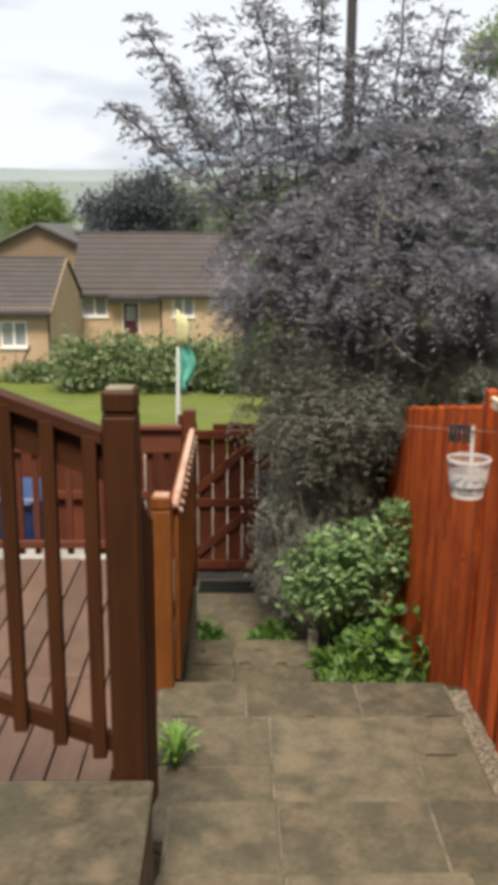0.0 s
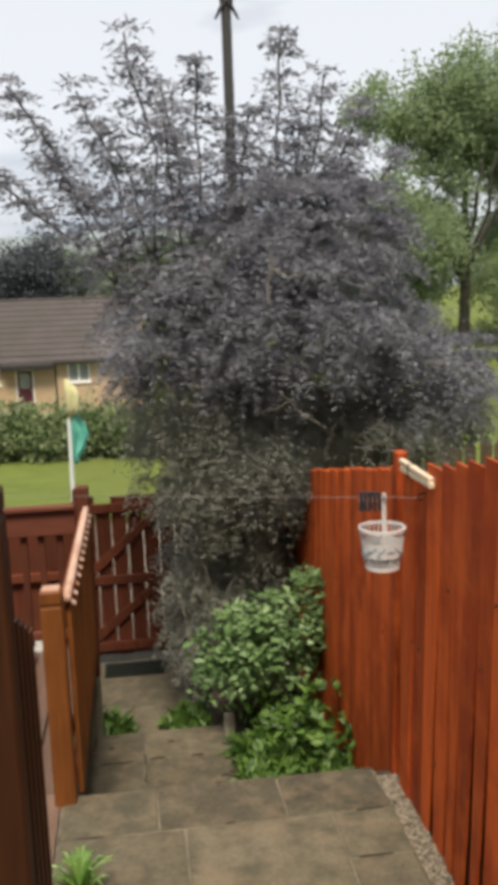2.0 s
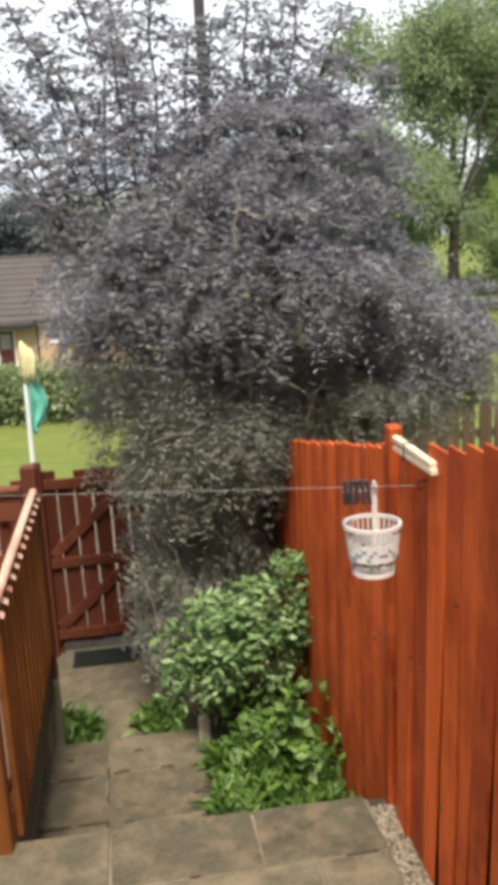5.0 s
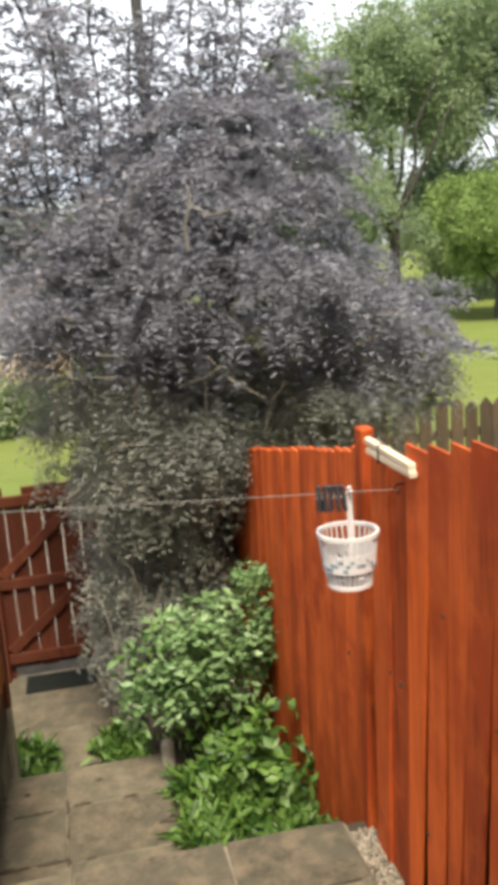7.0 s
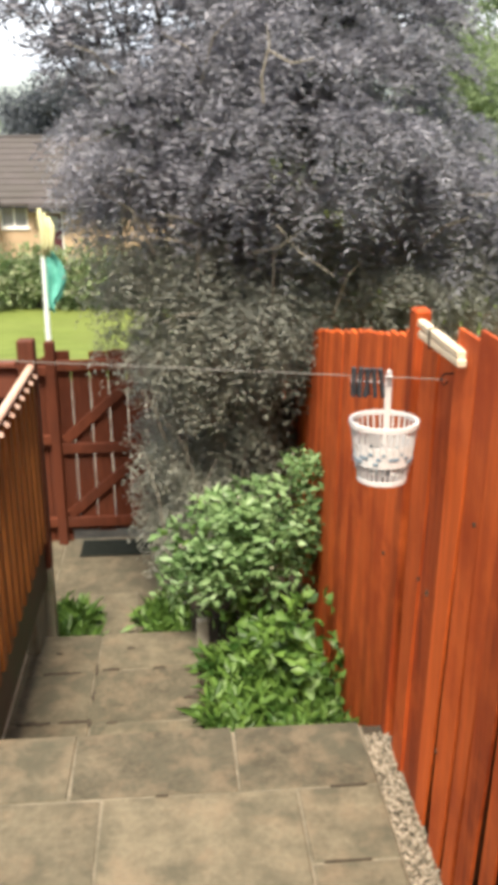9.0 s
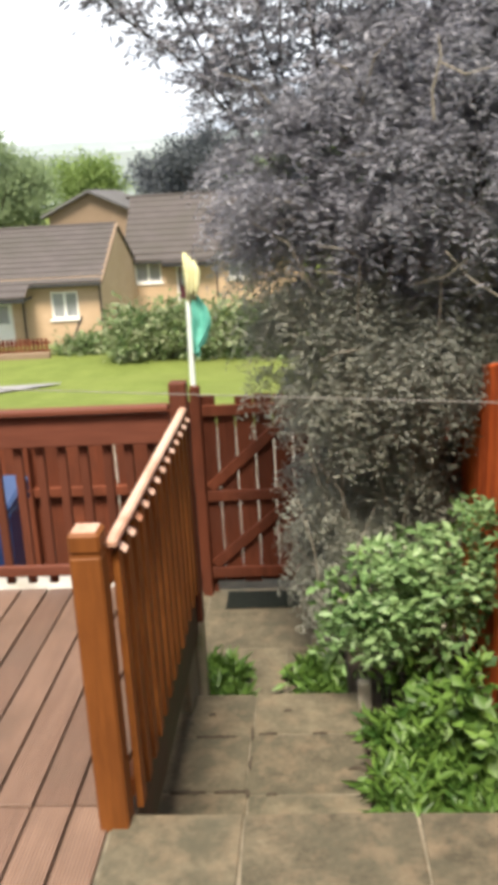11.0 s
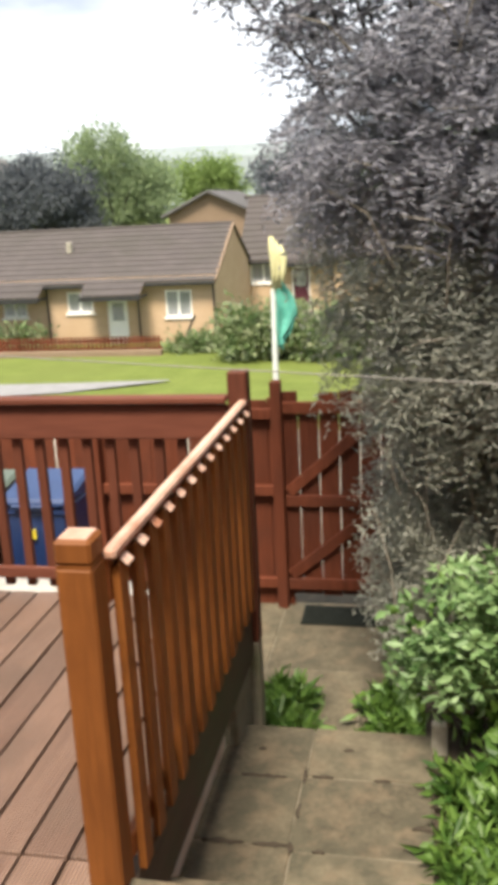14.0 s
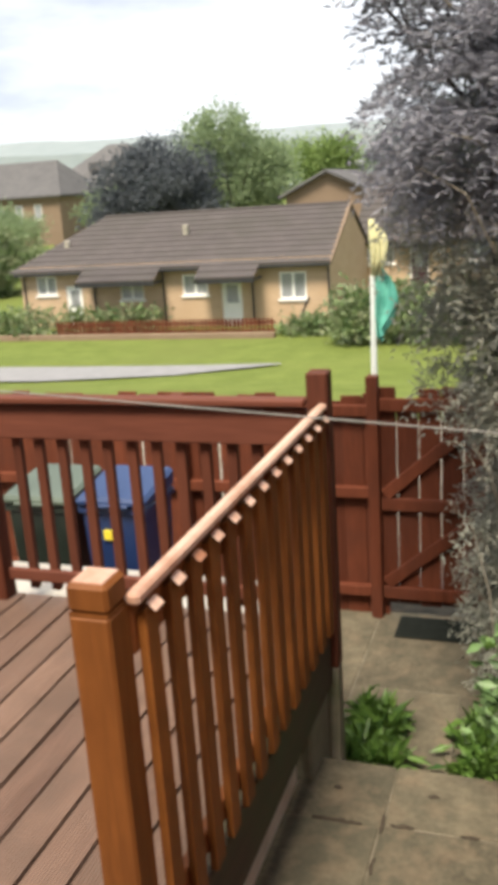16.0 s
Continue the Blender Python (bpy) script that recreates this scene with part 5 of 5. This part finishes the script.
leaves("inner_foliage", ps, ds, 0.062, 0.034, M_WEED, bush, "inner leaves with shade painted in by a darker green", droop=0.2, seed=8)
ps, ds = sprays([((0.84, 5.20, -0.34), (0.12, 0.12, 0.08), 6, 0.9), ((1.07, 4.72, -0.30), (0.08, 0.30, 0.22), 13, 0.9), ((0.98, 5.05, -0.40), (0.14, 0.15, 0.14), 8, 0.9)], 7, 0.13, 2, rgb_, 0.6)
leaves("side_foliage", ps, ds, 0.090, 0.048, M_WEED, bush, "broad dark green leaves against the fence", droop=0.2, seed=9)


def weeds(name, x0, x1, y0, y1, z, count, length, width, label, seed):
    """Rosettes of arching leaves on the ground."""
    g = thing(name, ((x0 + x1) / 2, (y0 + y1) / 2, z), label, "plant", kind="stuff")
    rg = np.random.default_rng(seed)
    p, d = [], []
    for i in range(count):
        c = np.array((rg.uniform(x0, x1), rg.uniform(y0, y1), z))
        hgt = rg.uniform(0.02, 0.10)
        for q in range(rg.integers(12, 22)):
            an = rg.uniform(0, 2 * math.pi)
            up = rg.uniform(0.2, 1.4)
            o = np.array((math.cos(an), math.sin(an), up))
            p.append(c + np.array((0, 0, hgt * rg.random())) + rg.normal(0, 0.012, 3))
            d.append(o * 1.6)
            if q % 3 == 0:
                p.append(c + o / np.linalg.norm(o) * length * 0.7)
                d.append(np.array((o[0], o[1], -0.3)))
    leaves("foliage", np.array(p), np.array(d), length, width * 0.85, M_WEED, g, droop=0.05, seed=seed)
    return g


weeds("weed_bed", 0.56, 1.12, 3.98, 4.95, -0.52, 190, 0.090, 0.036, "dense green weeds between the landing and the fence", 31)
weeds("weed_clump", 0.85, 1.13, 3.72, 4.0, -0.30, 34, 0.085, 0.034, "green weeds at the foot of the fence", 34)
weeds("weed_clump", -0.36, -0.12, 5.62, 6.25, -0.97, 34, 0.13, 0.042, "green weeds growing beside the path slabs", 32)
weeds("weed_clump", 0.22, 0.56, 5.65, 6.3, -0.97, 38, 0.125, 0.042, "green weeds growing beside the path slabs", 33)
tagged(part("ground_bed", boxed(0.5, 1.17, 3.62, 7.3, -1.25, -0.56), M_SOIL), "dark soil bed along the fence", "soil", kind="structure")

tuft = thing("strap_leaf_plant", (-0.22, 2.92, 0.0), "light green tuft of strap leaves in a paving joint", "plant")
for i in range(44):
    a = rng.uniform(0, 6.28)
    ln, hh = rng.uniform(0.06, 0.17), rng.uniform(0.12, 0.28)
    bm = bmesh.new()
    prev = None
    for k in range(5):
        t = k / 4
        c = Vector((-0.22 + rng.uniform(-0.004, 0.004) + math.cos(a) * ln * t, 2.92 + math.sin(a) * ln * t, hh * (1.6 * t - 1.0 * t * t)))
        w = 0.011 * (1 - t) ** 0.6 + 0.001
        sd_ = Vector((-math.sin(a), math.cos(a), 0)) * w
        cur = (bm.verts.new(c - sd_), bm.verts.new(c + Vector((0, 0, -0.004))), bm.verts.new(c + sd_))
        if prev:
            bm.faces.new((prev[0], prev[1], cur[1], cur[0]))
            bm.faces.new((prev[1], prev[2], cur[2], cur[1]))
        prev = cur
    part("leaf", bm, M_TUFT, tuft)


def far_tree(x, y, zg, w, top, material, label, seed, n=260, trunk=0.25, size=0.5, skirt=0.38):
    t = thing("far_tree", (x, y, zg), label, "tree")
    h = top - zg
    bm = bmesh.new()
    tube(bm, [(x, y, zg - 0.4), (x + 0.2, y, zg + h * 0.3), (x, y, zg + h * 0.75)], (trunk, trunk * 0.75, 0.06), 8)
    part("trunk", bm, M_BARK, t)
    rg = random.Random(seed)
    stems(t, (x, y, zg + h * 0.25), [((x + rg.uniform(-w, w) * 0.7, y + rg.uniform(-w, w) * 0.7, zg + h * rg.uniform(0.5, 0.85)), trunk * 0.4) for _ in range(6)], 0.1, M_BARK, seed, "limb")
    blobs = []
    nb = 9 if n < 1000 else 20
    for i in range(nb):
        f = rg.uniform(-0.6, 0.6) if nb == 9 else rg.uniform(-0.85, 0.85)
        zz = zg + h * rg.uniform(skirt, 0.80)
        blobs.append(((x + f * w, y + rg.uniform(-0.5, 0.5) * w, zz), ((w * rg.uniform(0.38, 0.55), w * 0.45, h * rg.uniform(0.13, 0.2)) if nb == 9 else (w * rg.uniform(0.2, 0.36), w * 0.3, h * rg.uniform(0.07, 0.13))), n // nb, 0.6))
    blobs.append(((x, y, zg + h * 0.80), (w * 0.5, w * 0.5, h * 0.2), n // 5, 0.8))
    p, d = cloud(blobs, 64, size * 0.8, seed)
    leaves("crown", p, d, size * 0.58, size * 0.40, material, t, droop=0.2, seed=seed)
    return t


far_tree(-24.5, 60, -3.0, 4.6, 5.6, M_FARDARK, "dark copper-leaved tree behind the bungalow", 41, 420, 0.3, 0.42)
far_tree(-21.0, 64, -3.0, 4.4, 7.4, M_FARTREE, "broad green tree behind the bungalow", 42, 420, 0.3, 0.42)
far_tree(-16.4, 74, -2.5, 4.2, 5.6, M_FARLIGHT, "light green tree behind the roofs", 43, 320, 0.3, 0.45)
far_tree(-6.3, 62, -2.5, 4.3, 6.4, M_FARDARK, "dark green tree behind the roofs", 44, 420, 0.3, 0.42)
far_tree(-10.0, 78, -2.5, 3.6, 4.6, M_FARTREE, "green tree behind the roofs", 45, 320, 0.3, 0.45)
far_tree(-2.0, 64, -2.5, 4.2, 5.6, M_FARTREE, "green tree behind the roofs", 46, 320, 0.3, 0.42)
far_tree(-33.0, 70, -2.5, 4.0, 2.6, M_FARTREE, "low green tree before the far block", 47, 260, 0.3, 0.45)
far_tree(25.0, 66, -3.2, 8.5, 19.5, M_FARTREE, "tall green tree across the field", 48, 1000, 0.5, 0.55, 0.14)
far_tree(35.5, 68, -3.2, 9.5, 24.0, M_FARTREE, "tall green tree across the field", 52, 1400, 0.5, 0.60, 0.12)
far_tree(27.8, 55, -3.3, 4.2, 6.2, M_FARLIGHT, "bright light green tree across the field", 49, 620, 0.28, 0.40, 0.24)
far_tree(18.5, 62, -3.2, 4.6, 8.0, M_FARTREE, "green tree across the field", 50, 520, 0.4, 0.45)
far_tree(11.5, 66, -3.2, 5.0, 6.0, M_FARDARK, "dark tree across the field", 53, 420, 0.4, 0.45)
far_tree(5.0, 70, -3.0, 6.0, 7.0, M_FARTREE, "green tree behind the shrub", 51, 360, 0.4, 0.5)


far_tree(-31.5, 50, -3.6, 2.6, 0.6, M_HEDGE, "low dark green shrub tree beside the bungalow", 61, 300, 0.15, 0.3, 0.2)
far_tree(-36.0, 58, -3.3, 3.4, 1.6, M_FARTREE, "low green tree before the far block", 62, 300, 0.2, 0.36, 0.2)


def hedge(x0, x1, y, zg, top, depth, label, seed, material, n):
    hgd = thing("hedge_bush", ((x0 + x1) / 2, y, zg), label, "bush")
    rg = random.Random(seed)
    blobs = []
    k = max(2, int((x1 - x0) / 1.3))
    for i in range(k):
        xx = x0 + (x1 - x0) * (i + 0.5) / k
        blobs.append(((xx, y + rg.uniform(-0.2, 0.2) * depth, zg + (top - zg) * 0.48), ((x1 - x0) / k * 0.75, depth * 0.5, (top - zg) * rg.uniform(0.42, 0.55)), n // k, 0.6))
    for i in range(k):
        bx = x0 + (x1 - x0) * (i + 0.5) / k
        bm = bmesh.new()
        tube(bm, [(bx, y, zg - 0.1), (bx + 0.1, y, zg + (top - zg) * 0.4), (bx - 0.1, y + 0.1, zg + (top - zg) * 0.8)], (0.06, 0.045, 0.015), 6)
        part("stem", bm, M_BARK, hgd)
    p, d = cloud(blobs, 16, 0.2, seed)
    leaves("foliage", p, d, 0.22, 0.13, material, hgd, droop=0.1, seed=seed)
    return hgd


hedge(-6.6, 1.6, 33.5, -3.75, -1.65, 2.2, "large rounded pale-flowered green bush on the lawn", 61, M_HEDGE, 900)
hedge(12.0, 48.0, 72, -3.2, -0.6, 3.0, "long dark green hedge across the field", 66, M_HEDGE, 700)
hedge(-27.0, -19.5, 35.6, -3.75, -2.6, 1.2, "low green shrubs before the bungalow", 62, M_HEDGE, 300)
hedge(-19.2, -15.4, 36.4, -3.75, -2.7, 0.9, "low green and rust shrubs by the bungalow wall", 63, M_HEDGE, 160)
hedge(-9.0, -7.2, 35.5, -3.75, -3.2, 1.2, "small green shrub by the bungalow corner", 64, M_HEDGE, 120)

# ---- paving slabs, deck boards, gravel ----
for x0, x1, y0, y1 in ((-0.34, 0.08, 3.32, 3.66), (0.08, 0.63, 3.32, 3.66), (0.63, 1.09, 3.32, 3.655), (-0.34, 0.19, 2.92, 3.32), (-0.34, 0.19, 2.43, 2.92), (0.19, 0.82, 2.43, 3.32), (0.82, 1.09, 3.0, 3.32), (0.82, 1.09, 2.43, 3.0)):
    slab_piece(platform, x0, x1, y0, y1, 0.0)
for x0, x1, y0, y1 in ((-0.525, 0.02, 4.86, 5.23), (0.02, 0.53, 4.88, 5.23), (-0.525, 0.01, 4.46, 4.86), (0.01, 0.53, 4.44, 4.88), (-0.525, 0.02, 3.97, 4.46), (0.02, 0.53, 3.97, 4.44)):
    slab_piece(landing, x0, x1, y0, y1, -0.52, j=0.004)
for x0, x1, y0, y1 in ((-0.45, 0.30, 6.55, 7.75), (-0.74, -0.45, 6.3, 7.75), (0.30, 0.74, 6.55, 7.75), (-0.45, 0.14, 5.9, 6.55), (0.14, 0.74, 5.9, 6.55), (-0.74, 0.0, 5.24, 5.9), (0.0, 0.74, 5.24, 5.9)):
    slab_piece(pad, x0, x1, y0, y1, -0.975)
for x0, x1 in ((-0.32, 0.3), (0.3, 1.0)):
    slab_piece(mid_step, x0, x1, 3.665, 3.97, -0.26)
for ob, y0, y1, zt in steps:
    for x0, x1 in ((-0.21, 0.19), (0.19, 0.76), (0.76, XR + 0.01)):
        yy = y1 + 0.012
        while yy > max(y0, -2.6) + 0.05:
            yn = max(yy - 0.62, y0)
            slab_piece(ob, x0, x1, yn, yy, zt, seed=3)
            yy = yn
for x0, x1 in ((-0.72, -0.205), (-1.3, -0.72), (-1.9, -1.3), (-2.5, -1.9), (-3.2, -2.5)):
    for y0, y1 in ((1.36, 1.893), (0.75, 1.36), (0.1, 0.75), (-0.6, 0.1), (-1.3, -0.6), (-2.6, -1.3)):
        slab_piece(upper, x0, x1, y0, y1, 0.62, seed=4)

for y0, y1 in ((3.715, 5.43), (1.87, 3.705)):
    bm = boxed(-0.066, 0.066, 0, y1 - y0, -0.032, 0, 0.004)
    me = mesh_of(bm, M_DECK, "deck_board")
    x = -0.415
    while x > -4.6:
        piece("deck_board", me, Matrix.Translation((x, y0, -0.003 + rng.uniform(-0.0015, 0.0015))), deck)
        x -= 0.139

gv = thing("gravel_strip", (1.14, 3.2, 0), "pale gravel strip between the slabs and the fence", "gravel", kind="stuff")
bm = bmesh.new()
box(bm, 1.092, 1.19, 2.45, 3.66, -1.0, -0.03)
box(bm, 1.11, 1.19, 0.6, 2.45, -1.0, 0.08)
part("bed", bm, M_SOIL, gv)
vs, fs = [], []
for i in range(4200):
    yy = rng.uniform(2.0, 3.645)
    cx, cy, cz = rng.uniform(1.093, 1.19), yy, -0.028 + rng.uniform(0, 0.014) + (0.11 if yy < 2.45 else 0) - (0.02 if yy > 3.6 else 0)
    r = rng.uniform(0.004, 0.0085)
    k = len(vs)
    for dx, dy, dz in ((1, 0, 0), (0, 1, 0), (-1, 0, 0), (0, -1, 0), (0, 0, 0.8), (0, 0, -0.8)):
        vs.append((cx + dx * r * rng.uniform(0.6, 1.3), cy + dy * r * rng.uniform(0.6, 1.3), cz + dz * r))
    for a, b in ((0, 1), (1, 2), (2, 3), (3, 0)):
        fs.append((k + a, k + b, k + 4))
        fs.append((k + b, k + a, k + 5))
me = bpy.data.meshes.new("stones")
me.from_pydata(vs, [], fs)
me.materials.append(M_GRAVEL)
st = new("stones", me)
st.parent = gv
st.matrix_parent_inverse = gv.matrix_basis.inverted()

stub = thing("timber_stub", (0.56, 5.16, -0.56), "short weathered grey timber edging stub beside the landing", "post")
part("stub_body", boxed(0.525, 0.590, 5.14, 5.19, -1.0, -0.42, 0.006), M_CONC, stub)

for k, (x0, x1, y0, y1) in enumerate(((-0.24, -0.06, 4.852, 4.868), (0.05, 0.13, 4.874, 4.886), (0.30, 0.36, 4.874, 4.884), (-0.31, -0.16, 4.452, 4.468), (-0.12, 0.01, 4.453, 4.469), (0.012, 0.026, 4.83, 4.93), (0.008, 0.022, 4.42, 4.48), (0.014, 0.024, 4.62, 4.70), (0.10, 0.14, 4.436, 4.446), (0.45, 0.53, 4.60, 4.612), (0.16, 0.20, 5.06, 5.075), (-0.20, -0.17, 5.04, 5.05))):
    bm = boxed(x0 - 0.003, x1 + 0.003, y0 - 0.004, y1 + 0.004, -0.54, -0.5155, 0.0)
    bmesh.ops.subdivide_edges(bm, edges=[e for e in bm.edges if e.calc_length() > 0.035], cuts=9)
    for v in bm.verts:
        cx, cy, lx, ly = (x0 + x1) / 2, (y0 + y1) / 2, x1 - x0, y1 - y0
        s = abs(v.co.x - cx) / lx if lx > ly else abs(v.co.y - cy) / ly
        f = (1.15 - 1.6 * s * s * 2) * (0.75 + 0.9 * noise.noise(v.co * 38))
        if lx > ly:
            v.co.y = cy + (v.co.y - cy) * f + 0.006 * noise.noise(Vector((v.co.x * 22, k, 0)))
        else:
            v.co.x = cx + (v.co.x - cx) * f + 0.006 * noise.noise(Vector((v.co.y * 22, k, 0)))
    part("joint_gap", bm, M_SOIL, landing)

kn = bmesh.new()
bmesh.ops.create_cone(kn, cap_ends=True, segments=10, radius1=0.011, radius2=0.008, depth=0.006)
knot_mesh = mesh_of(kn, M_SOIL, "knot")
for ky, kz, s in ((2.251, 1.531, 1.6), (3.207, 0.752, 0.8), (3.02, 0.35, 0.6), (2.42, 1.22, 0.6), (3.30, 0.75, 0.6), (2.86, 1.12, 0.5), (2.55, 0.95, 0.5), (3.75, 0.62, 0.6)):
    piece("knot", knot_mesh, Matrix.Translation((FX - 0.0115, ky, kz)) @ pose(0, 0, 0, 0, 90, 0) @ Matrix.Diagonal((s * 1.3, s * 0.8, 1, 1)), fence)

for x0, x1, y0, y1 in ((0.86, 1.00, 2.998, 3.003), (0.93, 1.05, 3.318, 3.323), (-0.27, -0.15, 3.318, 3.322), (0.36, 0.40, 3.318, 3.322)):
    bm = boxed(x0, x1, y0, y1, -0.02, 0.0025, 0.0)
    for v in bm.verts:
        v.co += Vector((0.004 * noise.noise(v.co * 40), 0.004 * noise.noise(v.co * 33), 0))
    part("joint_gap", bm, M_SOIL, platform)
